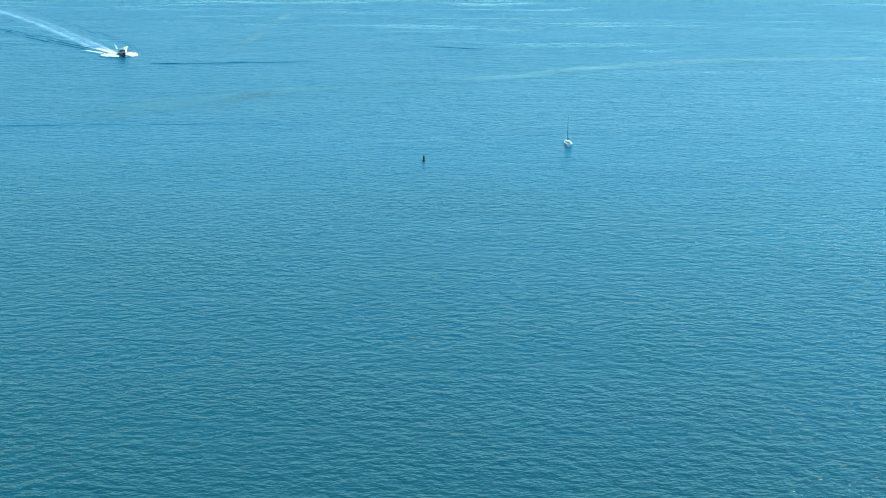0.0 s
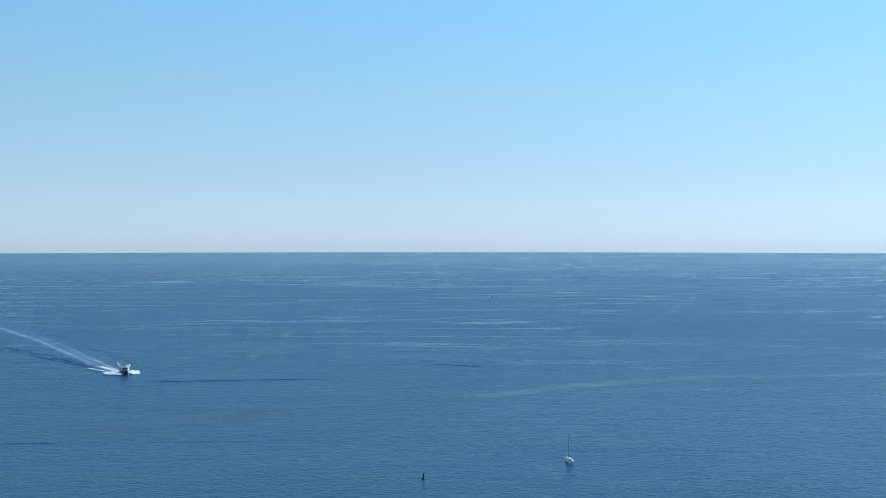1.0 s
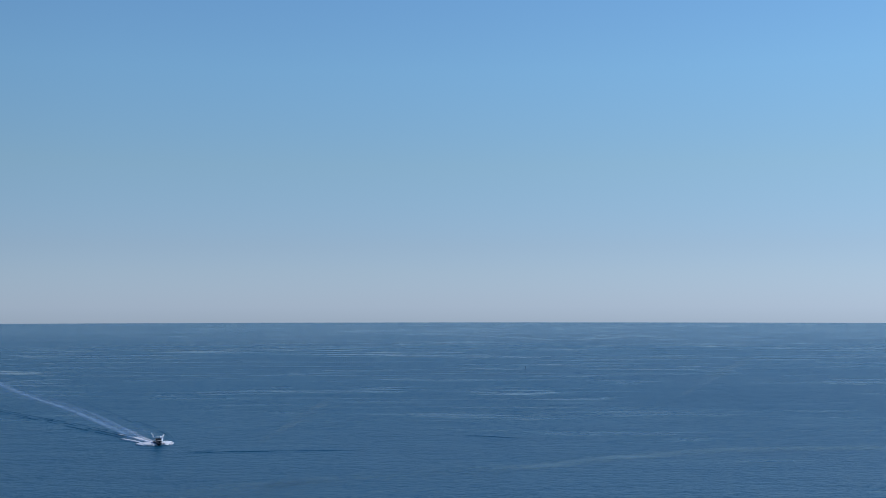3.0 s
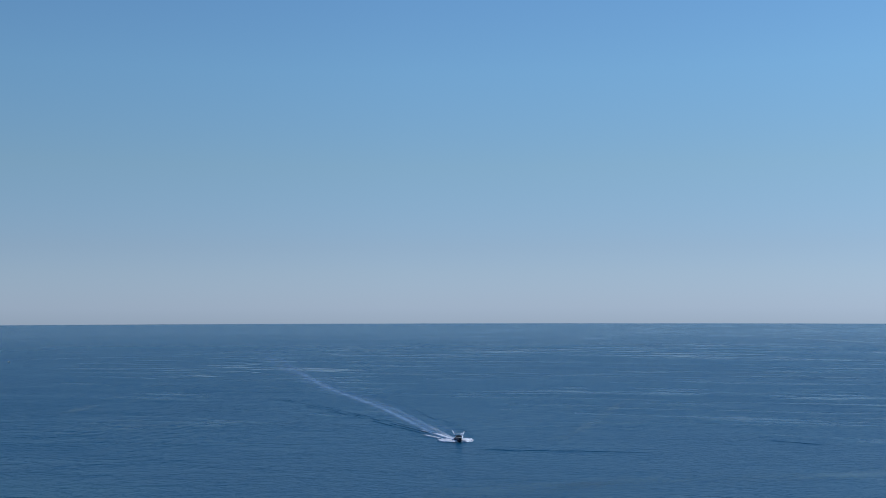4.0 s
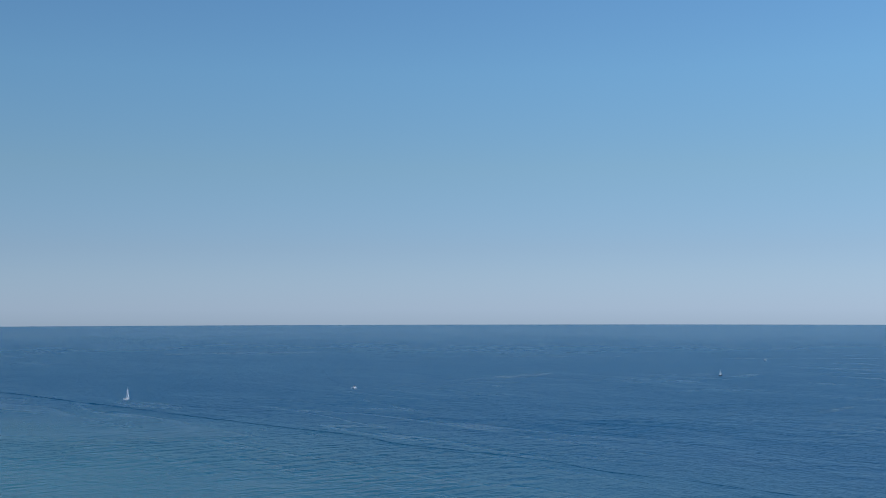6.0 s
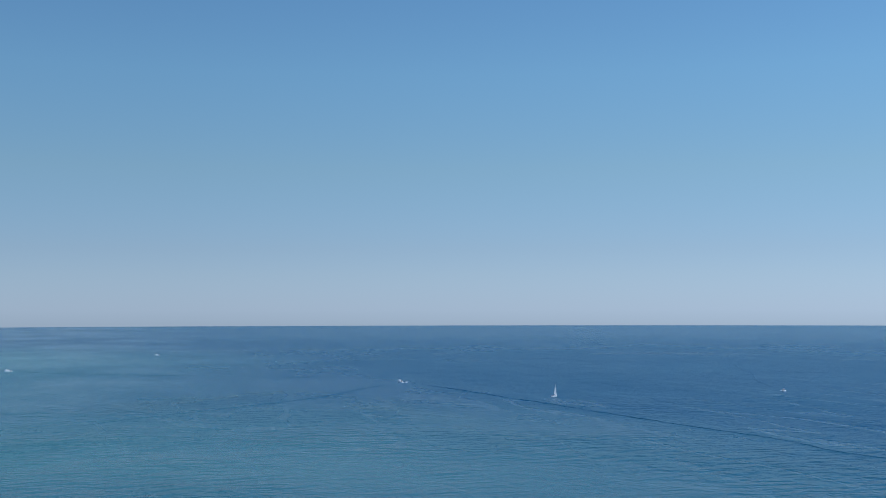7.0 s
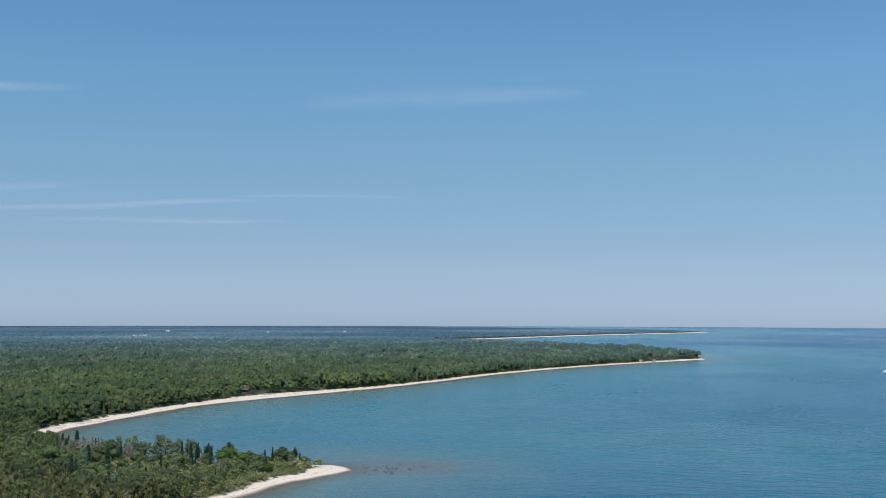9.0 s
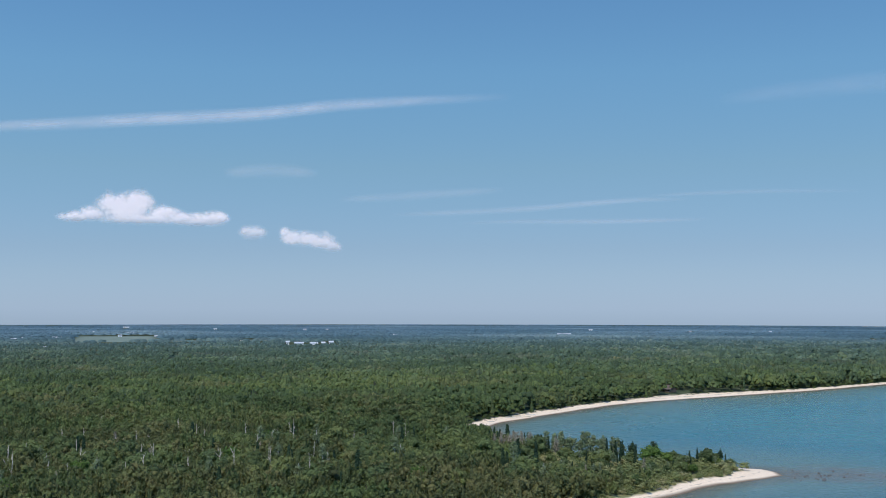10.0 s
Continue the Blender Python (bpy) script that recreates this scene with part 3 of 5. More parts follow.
def conifer_shape(rng, tiers, boughs, width=0.34):
    """A spire one metre high: ragged tiers of drooping boughs."""
    vs, fs, n = [], [], 0
    for i in range(tiers):
        z0 = 0.08 + 0.80 * i / tiers
        r = width * 0.5 * (1 - 0.88 * i / tiers) * rng.uniform(0.85, 1.1)
        top = min(1.0, z0 + 1.5 / tiers + 0.06)
        k = 7
        ang = np.arange(k) * 2 * math.pi / k + rng.uniform(0, 1)
        rr = r * rng.uniform(0.72, 1.12, k)
        v = np.column_stack([rr * np.cos(ang), rr * np.sin(ang), z0 + rng.uniform(-0.02, 0.03, k)])
        vs.append(np.vstack([v, [[0, 0, top]]]))
        fs.append(np.array([(j, (j + 1) % k, k) for j in range(k)]) + n)
        n += k + 1
    if boughs:
        z = rng.uniform(0.06, 0.96, boughs) ** 1.2
        a = rng.uniform(0, 2 * math.pi, boughs)
        r = width * 0.5 * (1 - 0.92 * z) * rng.uniform(0.7, 1.25, boughs)
        at = np.column_stack([r * np.cos(a), r * np.sin(a), z])
        vs.append(leaf_tris(rng, at, np.column_stack([np.cos(a), np.sin(a), np.full(boughs, 0.2)]), 0.045))
        fs.append(np.arange(boughs * 3).reshape(-1, 3) + n)
    return np.concatenate(vs), np.concatenate(fs)


def scatter_mesh(name, shapes, kind, pos, high, wide, tint, material, rng, **more):
    """Many trees in one mesh: each takes one of the shapes, turned and scaled."""
    V, F, T, n = [], [], [], 0
    extra = {key: [] for key in more}
    for s, (v, f) in enumerate(shapes):
        ids = np.nonzero(kind == s)[0]
        if not len(ids):
            continue
        a = rng.uniform(0, 2 * math.pi, len(ids))
        c, sn = np.cos(a)[:, None], np.sin(a)[:, None]
        w, h = wide[ids][:, None], high[ids][:, None]
        x = (v[:, 0] * c - v[:, 1] * sn) * w + pos[ids, 0:1]
        y = (v[:, 0] * sn + v[:, 1] * c) * w + pos[ids, 1:2]
        z = v[:, 2] * h + pos[ids, 2:3]
        V.append(np.stack([x, y, z], -1).reshape(-1, 3))
        F.append((f[None] + (np.arange(len(ids)) * len(v))[:, None, None] + n).reshape(-1, 3))
        T.append(np.repeat(tint[ids], len(v)))
        for key in more:
            extra[key].append(np.repeat(more[key][ids], len(v)))
        n += len(ids) * len(v)
    return arrays_mesh(name, np.concatenate(V), np.concatenate(F), material, True, tint=np.clip(np.concatenate(T), 0, 1),
                       **{key: np.clip(np.concatenate(extra[key]), 0, 1) for key in more})


def polar_scatter(rng, az0, az1, r0, r1, area):
    """Random places in a sector round the camera, one for each so many square metres."""
    n = int(radians(az1 - az0) * (r1 ** 2 - r0 ** 2) / 2 / area)
    r = np.sqrt(rng.uniform(r0 ** 2, r1 ** 2, n))
    a = np.radians(rng.uniform(az0, az1, n))
    return np.column_stack([-r * np.sin(a), r * np.cos(a)])


def thin_out(pts, gap, rng):
    """Drops places closer than the gap to one kept before, on a grid of cells."""
    cells, keep = {}, []
    for i, (x, y) in enumerate(pts):
        kx, ky = int(x // gap), int(y // gap)
        near = [cells[c] for c in ((kx + u, ky + w) for u in (-1, 0, 1) for w in (-1, 0, 1)) if c in cells]
        if all((pts[j][0] - x) ** 2 + (pts[j][1] - y) ** 2 > gap * gap for j in near):
            cells[kx, ky] = i
            keep.append(i)
    return pts[keep]


def patchiness(pts, scale, seed):
    return np.array([noise.fractal((x * scale, y * scale, seed), 0.9, 2.0, 3) for x, y, *_ in pts])


def in_view_lane(pts, x, y, half, ahead):
    """Places in front of (x, y), as seen from the camera: they would hide what stands there."""
    d = math.hypot(x, y)
    ux, uy = x / d, y / d
    along = pts[:, 0] * ux + pts[:, 1] * uy
    side = np.abs(pts[:, 1] * ux - pts[:, 0] * uy)
    return (along > d - ahead) & (along < d + 25) & (side < half)


FARM = [(-1291, -1588, 24), (-1311, -1572, 22), (-1346, -1588, 10), (-1379, -1605, 14), (-1297, -1627, 10)]
LONE = [(-2062, -1869, 14), (-2245, -1751, 50), (-2798, -2084, 14), (-2802, -1748, 12), (-2910, -1563, 13), (-2246, -983, 14), (-1926, -2009, 14), (-1074, -2204, 15), (-1134, -2288, 10), (-1199, -2378, 12),
        (-1193, -2257, 28), (-881, -1705, 7), (-1584, -2800, 10), (-1389, -2341, 11), (-1426, -2249, 14), (-1583, -2617, 40), (-2023, -3372, 28), (-2064, -2937, 13), (-1390, -1962, 8), (-1398, -1900, 8),
        (-2214, -2697, 14), (-2264, -2655, 9), (-1461, -1740, 7)]
HOUSE = (-763, -495)
SCRUB_ZONE = (-395, -262)  # low growth on the point


def scrubby(pts):
    """How far the low growth of the point has taken over, 0 to 1."""
    d = np.hypot((pts[:, 0] - SCRUB_ZONE[0]) / 62, (pts[:, 1] - SCRUB_ZONE[1]) / 46)
    return np.clip(1.45 - d, 0, 1)


def plant(seed, az, r, area, gap, edge):
    rng = np.random.default_rng(seed)
    pts = thin_out(polar_scatter(rng, *az, *r, area), gap, rng)
    sd = inland(pts)
    w = beach_width(pts)
    keep = (sd > w * edge + rng.uniform(-1, 2.5, len(pts))) & (np.hypot(pts[:, 0], pts[:, 1]) < EDGE * 0.985)
    keep &= field_at(pts) < 0.3
    for x, y, half in FARM:
        keep &= ~in_view_lane(pts, x, y, half * 0.8, 110)
    for x, y, half in LONE:
        keep &= ~in_view_lane(pts, x, y, half * 0.6, 0.05 * math.hypot(x, y))
    for x, y, across, along, turn in FIELDS:
        keep &= ~(in_view_lane(pts, x, y, across * 0.85, along + 190) & (patchiness(pts, 0.02, 15.0) > -0.28))
    keep &= ~(np.hypot(pts[:, 0] - HOUSE[0], pts[:, 1] - HOUSE[1]) < 9)
    keep &= ~in_view_lane(pts, *HOUSE, 4.4, 38)
    pts, sd, w = pts[keep], sd[keep], w[keep]
    return rng, np.column_stack([pts, ground_height(sd, w, pts) - 0.25]), sd


def stand(pos):
    """What the woods are like at each place: tint by stands and patches, how dry, how much painted haze with distance.
    """
    d = np.hypot(pos[:, 0], pos[:, 1])
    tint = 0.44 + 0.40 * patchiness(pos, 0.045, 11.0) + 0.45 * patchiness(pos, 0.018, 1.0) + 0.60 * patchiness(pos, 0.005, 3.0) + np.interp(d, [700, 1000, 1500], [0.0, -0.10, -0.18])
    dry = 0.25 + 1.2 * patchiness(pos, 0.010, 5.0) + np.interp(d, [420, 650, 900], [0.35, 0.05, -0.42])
    # painted haze: foliage turns bluer with distance from the camera
    haze_tint = np.interp(d, [900, 1700, 2500, 3300], [0.0, 0.36, 0.85, 1.0])
    return tint, dry, haze_tint


def build_woods():
    rng = np.random.default_rng(11)
    # slim young poles, round young crowns, full old crowns and spires
    near = ([broadleaf_shape(rng, 5, 54, 0.10, 0.095, 0.58, slim=0.62) for _ in range(7)] + [broadleaf_shape(rng, 7, 76, 0.06, 0.075, 0.64) for _ in range(5)]
            + [conifer_shape(rng, 6, 40, 0.62) for _ in range(3)])
    mid = [broadleaf_shape(rng, 7, 44, 0.10, 0.055, 0.86, coarse=True) for _ in range(14)] + [conifer_shape(rng, 5, 24, 0.6) for _ in range(3)]
    rear = [broadleaf_shape(rng, 4, 10, 0.15, 0.08, 0.98, coarse=True) for _ in range(14)] + [conifer_shape(rng, 3, 8, 0.6) for _ in range(3)]
    far = [broadleaf_shape(rng, 1, 2, 0.15, 0.16, 1.0, coarse=True) for _ in range(10)]

    # young woods behind the point, giving way to older trees round the cove
    r, pos, sd = plant(21, (112, 158), (345, 720), 7.0, 2.25, 1.0)
    n = len(pos)
    p = patchiness(pos, 0.022, 1.0)
    low = scrubby(pos[:, :2])
    mature = np.clip((-pos[:, 0] - 0.22 * pos[:, 1] - 465) / 70 + 0.8 * patchiness(pos, 0.013, 13.0), 0, 1)
    keep = (low < 0.6) & ~((mature > 0.5) & (r.random(n) < 0.62))
    high = (6.2 + 2.6 * p + r.gamma(2.0, 0.8, n).clip(0, 4.5)) * (1 - mature) + mature * (10.8 + r.normal(0, 1.6, n).clip(-3, 3.5))
    high = high * (1 - 0.66 * low)
    spruce = r.random(n) < np.clip(0.07 - 0.7 * patchiness(pos, 0.02, 9.0), 0.02, 0.5) * (1 - low)
    kind = np.where(spruce, r.integers(12, 15, n), np.where(r.random(n) < 0.25 + 0.75 * mature, r.integers(7, 12, n), r.integers(0, 7, n)))
    wide = np.where(spruce, high * 0.46, np.where(kind < 7, high * r.uniform(0.52, 0.78, n), np.clip(high * r.uniform(0.55, 0.8, n), 2.6, 8.5)))
    high = np.where(spruce, high * 1.12, high)
    tint, dry, haze_tint = stand(pos)
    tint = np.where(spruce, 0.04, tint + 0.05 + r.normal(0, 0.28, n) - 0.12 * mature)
    me = scatter_mesh("young_woods", near, kind[keep], pos[keep], high[keep], wide[keep], tint[keep], WOODS, r, dry=(dry + 0.12 + r.normal(0, 0.3, n) - 0.4 * mature)[keep], haze_tint=haze_tint[keep])
    tagged(new("young_woods", me), "dense young mixed woods behind the sandy point", "woods", kind="stuff")

    # shrubs on the point
    r, pos, sd = plant(22, (112, 146), (345, 570), 2.2, 1.15, 0.92)
    low = scrubby(pos[:, :2])
    pos = pos[(low > 0.30) | ((pos[:, 0] > -372) & (sd < 24))]
    n = len(pos)
    high = (1.5 + 1.8 * patchiness(pos, 0.05, 7.0).clip(-0.5, 1) + r.gamma(1.6, 0.8, n).clip(0, 3.6)) * np.interp(inland(pos[:, :2]), [5, 10], [0.7, 1.0])
    bush = [broadleaf_shape(rng, 6, 150, 0.02, 0.055, 0.60) for _ in range(6)]
    me = scatter_mesh("shrubs", bush, r.integers(0, 6, n), pos - (0, 0, 0.4), high, high * r.uniform(0.6, 1.2, n) + 0.5, 0.5 + 0.7 * patchiness(pos, 0.05, 4.0) + r.normal(0, 0.2, n), SCRUB, r)
    tagged(new("shrubs", me), "low olive shrubs and grass on the point", "shrubs", kind="stuff")

    # brush between the sand and the trees of the bay
    r = np.random.default_rng(61)
    run = SHORE[(SHORE[:, 0] < -440) & (SHORE[:, 0] > -1720)]
    pos = np.repeat(run, 60, 0) + r.normal(0, 9, (len(run) * 60, 2))
    sd, w = inland(pos), beach_width(pos)
    ok = (sd > w * 0.90 + r.uniform(-2, 2, len(pos))) & (sd < w + 13) & ~in_view_lane(pos, *HOUSE, 4.5, 40)
    pos, sd, w = pos[ok], sd[ok], w[ok]
    n = len(pos)
    pos = np.column_stack([pos, ground_height(sd, w, pos) - 0.4])
    high = np.interp(sd - w, [-2, 3, 12], [0.8, 2.6, 4.2]) * r.uniform(0.6, 1.5, n)
    me = scatter_mesh("shore_brush", rear[:14], r.integers(0, 14, n), pos, high, high * r.uniform(0.7, 1.3, n) + 0.4, 0.12 + r.normal(0, 0.18, n), WOODS, r,
                      dry=np.full(n, 0.3), haze_tint=np.zeros(n))
    tagged(new("shore_brush", me), "green brush along the top of the bay beach", "shrubs", kind="stuff")

    # the first rows of trees, which lean out over the sand of the bay
    r = np.random.default_rng(67)
    run = SHORE[(SHORE[:, 0] < -440) & (SHORE[:, 0] > -1680)]
    pos = thin_out(np.repeat(run, 14, 0) + r.normal(0, 9, (len(run) * 14, 2)), 3.4, r)
    sd, w = inland(pos), beach_width(pos)
    ok = (sd > w * 0.98 + r.uniform(-1.5, 1.5, len(pos))) & (sd < w + 10) & ~in_view_lane(pos, *HOUSE, 4.0, 40)
    pos, sd, w = pos[ok], sd[ok], w[ok]
    n = len(pos)
    pos = np.column_stack([pos, ground_height(sd, w, pos) - 0.3])
    tint, dry, haze_tint = stand(pos)
    high = r.uniform(6.5, 11.5, n) + 1.5 * patchiness(pos, 0.03, 3.0)
    me = scatter_mesh("shore_trees", mid, np.where(r.random(n) < 0.12, r.integers(14, 17, n), r.integers(0, 14, n)), pos, high, high * r.uniform(0.5, 0.75, n), tint - 0.30 + r.normal(0, 0.18, n), WOODS, r, dry=dry - 0.3, haze_tint=haze_tint)
    tagged(new("shore_trees", me), "row of green broadleaf trees along the bay beach", "trees", kind="stuff")

    # mature woods round the bay, the nearer half with fuller crowns
    for seed, shapes, reach, area, gap in ((23, mid, (690, 1250), 20, 4.7), (25, rear, (1240, 2150), 52, 6.7)):
        r, pos, sd = plant(seed, (92, 158), reach, area, gap, 0.96)
        n = len(pos)
        d = np.hypot(pos[:, 0], pos[:, 1])
        p = patchiness(pos, 0.009, 2.0)
        high = (10.6 + 2.4 * p + r.normal(0.4, 1.7, n).clip(-3, 4.0)) * np.interp(d, [1000, 2050], [1.0, 0.85])
        young = np.clip((-pos[:, 1] - 0.75 * -pos[:, 0] - 80) / 120, 0, 1)
        high = high * (1 - 0.30 * young)
        spruce = r.random(n) < np.clip(0.06 - 0.55 * patchiness(pos, 0.012, 9.0), 0.02, 0.45)
        kind = np.where(spruce, r.integers(14, 17, n), r.integers(0, 14, n))
        wide = np.where(spruce, high * 0.50, np.clip(high * r.uniform(0.52, 0.88, n), 4.4, 10) * (1.0 if gap < 5 else 1.2))
        high = np.where(spruce, high * r.uniform(1.05, 1.25, n), high)
        tint, dry, haze_tint = stand(pos)
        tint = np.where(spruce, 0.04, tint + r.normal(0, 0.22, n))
        me = scatter_mesh("mature_woods", shapes, kind, pos, high, wide, tint, WOODS, r, dry=dry + r.normal(0, 0.15, n), haze_tint=haze_tint + r.normal(0, 0.04, n))
        tagged(new("mature_woods", me), "mature green broadleaf woods with spruces round the bay", "woods", kind="stuff")

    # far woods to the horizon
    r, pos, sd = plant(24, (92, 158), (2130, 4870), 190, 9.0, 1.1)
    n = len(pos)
    tint, dry, haze_tint = stand(pos)
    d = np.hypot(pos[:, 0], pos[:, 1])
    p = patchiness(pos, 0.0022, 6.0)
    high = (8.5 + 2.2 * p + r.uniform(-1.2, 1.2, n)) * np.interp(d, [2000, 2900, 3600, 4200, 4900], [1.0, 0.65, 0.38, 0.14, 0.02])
    me = scatter_mesh("far_woods", far, r.integers(0, 10, n), pos, high, r.uniform(13, 21, n) * np.interp(d, [3600, 4600], [1.0, 1.9]), 0.25 + 0.75 * p + r.normal(0, 0.04, n), WOODS, r, dry=dry, haze_tint=haze_tint)
    tagged(new("far_woods", me), "distant woods reaching the horizon, tinted blue as haze", "woods", kind="stuff")


build_woods()


def shape_part(name, shape, scale, material, parent):
    v, f = shape
    ob = new(name, arrays_mesh(name, v * scale, f, material))
    ob.parent = parent
    return ob


def limbs(bm, rng, h, n, spread, r0, low=0.35):
    for i in range(n):
        z = h * (low + (0.92 - low) * i / n)
        a = i * 2.4 + rng.uniform(-0.4, 0.4)
        l = spread * (1.05 - 0.6 * i / n) * rng.uniform(0.7, 1.1)
        tip = (l * math.cos(a), l * math.sin(a), z + l * rng.uniform(0.5, 1.0))
        rod(bm, (0, 0, z), tip, r0 * 0.5, r0 * 0.15, 4)


def tree(kind, seed, group):
    """One tree at the origin, about eight metres high, with trunk, limbs and crown."""
    rng = np.random.default_rng(seed)
    if kind == "broadleaf":
        t = thing("broadleaf_tree", "green broadleaf tree with an uneven crown on the point", "tree", group=group)
        bm = rod_bm((0, 0, -0.4), (0.1, 0, 5.6), 0.20, 0.07)
        limbs(bm, rng, 6.5, 7, 2.2, 0.12)
        part("trunk", bm, BARK, t)
        shape_part("crown", broadleaf_shape(rng, 9, 420, 0.16, 0.055, 0.80), (7.5, 7.5, 8.0), LEAF_THING, t)
    elif kind == "lime":
        t = thing("broadleaf_tree", "bright yellow-green broadleaf tree among darker shrubs", "tree", group=group)
        bm = rod_bm((0, 0, -0.4), (0.1, 0, 5.6), 0.20, 0.07)
        limbs(bm, rng, 6.5, 7, 2.2, 0.12)
        part("trunk", bm, BARK, t)
        shape_part("crown", broadleaf_shape(rng, 10, 460, 0.12, 0.055, 0.80), (9.0, 9.0, 8.0), LIME_THING, t)
    elif kind == "aspen":
        t = thing("aspen_tree", "tall slender aspen with pale trunk beside the cove", "tree", group=group)
        bm = rod_bm((0, 0, -0.4), (0.05, 0.05, 7.4), 0.13, 0.04)
        limbs(bm, rng, 7.6, 8, 1.1, 0.08, 0.4)
        part("trunk", bm, BIRCH, t)
        shape_part("crown", aspen_shape(rng, 15, 420), (4.2, 4.2, 8.0), ASPEN_THING, t)
    elif kind == "spruce":
        t = thing("spruce_tree", "dark narrow spruce with ragged drooping boughs", "tree", group=group)
        part("trunk", rod_bm((0, 0, -0.4), (0, 0, 7.8), 0.14, 0.02), BARK, t)
        shape_part("crown", conifer_shape(rng, 11, 300, 0.30), (8.0, 8.0, 8.0), SPRUCE_THING, t)
    elif kind == "pine":
        t = thing("pine_tree", "open-crowned pine with layered dark boughs", "tree", group=group)
        bm = rod_bm((0, 0, -0.4), (0, 0.1, 7.5), 0.17, 0.04)
        limbs(bm, rng, 7.4, 9, 1.6, 0.1, 0.3)
        part("trunk", bm, BARK, t)
        shape_part("crown", broadleaf_shape(rng, 11, 300, 0.30, 0.05, 0.55, 0.8), (4.2, 4.2, 8.0), SPRUCE_THING, t)
    elif kind == "bare":
        t = thing("bare_tree", "leafless grey tree with dense fine twigs", "tree", group=group)
        bm = rod_bm((0, 0, -0.4), (0, 0.1, 7.6), 0.12, 0.03, 5)
        limbs(bm, rng, 7.6, 14, 1.3, 0.07, 0.25)
        part("trunk", bm, SNAG, t)
        bmt = bmesh.new()
        for i in range(280):
            z = rng.uniform(1.8, 7.6)
            a = rng.uniform(0, 6.28)
            l = rng.uniform(0.6, 1.5) * (1.15 - z / 9)
            b = Vector((0.5 * l * math.cos(a), 0.5 * l * math.sin(a), z))
            rod(bmt, b, b + Vector((l * math.cos(a + rng.uniform(-0.7, 0.7)), l * math.sin(a + rng.uniform(-0.7, 0.7)), l * rng.uniform(0.5, 1.3))), 0.045, 0.02, 3)
        part("bare_crown", bmt, TWIGS, t, "fine bare grey twigs")
    else:
        t = thing("dead_tree", "bleached dead tree with broken forked limbs", "tree", group=group)
        top = rng.uniform(5.5, 7.2)
        part("trunk", rod_bm((0, 0, -0.4), (rng.uniform(-0.4, 0.4), rng.uniform(-0.4, 0.4), top), 0.09, 0.04, 5), SNAG, t)
        for i in range(int(rng.integers(2, 5))):
            a = i * 2.1 + rng.uniform(0, 1)
            l = rng.uniform(0.5, 1.5)
            z = rng.uniform(2.8, top - 0.6)
            part("limb", rod_bm((0, 0, z), (0.7 * l * math.cos(a), 0.7 * l * math.sin(a), z + l * rng.uniform(0.5, 1.1)), 0.05, 0.025, 4), SNAG, t)
    return t


class Grove:
    """Prototypes of one kind of tree, and its copies."""

    def __init__(self, kind, count, group):
        self.proto = [tree(kind, 100 + 7 * i + len(kind), group) for i in range(count)]
        self.used = 0

    def at(self, x, y, high, wide=1.0, turn=0.0):
        p = np.array([(x, y)])
        sd = inland(p)
        z = float(ground_height(sd, beach_width(p), p)[0]) - 0.15
        s = high / 8.0
        m = Matrix.Translation((x, y, z)) @ Matrix.Rotation(turn, 4, "Z") @ Matrix.Diagonal((s * wide, s * wide, s, 1))
        k = self.used % len(self.proto)
        if self.used < len(self.proto):
            self.proto[k].matrix_basis = m
        else:
            copy_thing(self.proto[k], m)
        self.used += 1


groves = {k: Grove(k, n, g) for k, n, g in (("broadleaf", 5, "broadleaf trees on the point"), ("lime", 3, "bright broadleaf trees"), ("aspen", 4, "aspens beside the cove"),
          ("spruce", 4, "spruces on the point"), ("pine", 2, "pines on the point"), ("bare", 3, "leafless trees beside the cove"), ("dead", 7, "dead trees in the woods"))}
for x, y, h in [(-392, -348, 10), (-393, -346, 11.5), (-391, -341, 11), (-391, -337, 9.5), (-392, -334, 9.5), (-390, -326, 8), (-392, -322, 7.5), (-389, -312, 9),
                (-399, -289, 8), (-398, -284, 8), (-407, -251, 7), (-409, -257, 6), (-420, -246, 6), (-387, -267, 7.5), (-396, -280, 8), (-399, -285, 10), (-400, -282, 9.5), (-403, -279, 8), (-396, -287, 9), (-398, -291, 10), (-394, -283, 7), (-401, -276, 7), (-389, -290, 6), (-412, -249, 7), (-418, -247, 6.5), (-384, -272, 5), (-378, -284, 5.5), (-371, -276, 4.5)]:
    groves["spruce"].at(x, y, h * 0.92, 0.8, x * 0.7)
for x, y, h in [(-405, -281, 9.5), (-416, -246, 8.0), (-408, -272, 9)]:
    groves["pine"].at(x, y, h, 0.9, x)
for x, y, h in [(-393, -316, 8.5), (-391, -310, 8.8), (-388, -304, 9.5), (-390, -299, 9.5), (-394, -299, 9), (-394, -294, 9.6), (-398, -295, 9), (-398, -290, 9.2), (-401, -288, 8.5), (-403, -284, 8), (-388, -308, 8.5),
                (-391, -307, 9.8), (-389, -301, 10.2), (-392, -303, 9.2), (-396, -297, 10.0), (-392, -296, 10.2), (-400, -292, 9.6), (-396, -291, 9.8), (-404, -287, 8.6), (-399, -286, 9.0), (-386, -306, 9.6), (-394, -307, 8.6), (-390, -314, 9.0), (-393, -312, 8.2)]:
    groves["aspen"].at(x, y, h * 1.04, 0.86, x)
for x, y, h, w in [(-399, -267, 8.5, 1.0), (-345, -301, 6, 1.1), (-401, -261, 6, 1.0)]:
    groves["lime"].at(x, y, h, w, y)
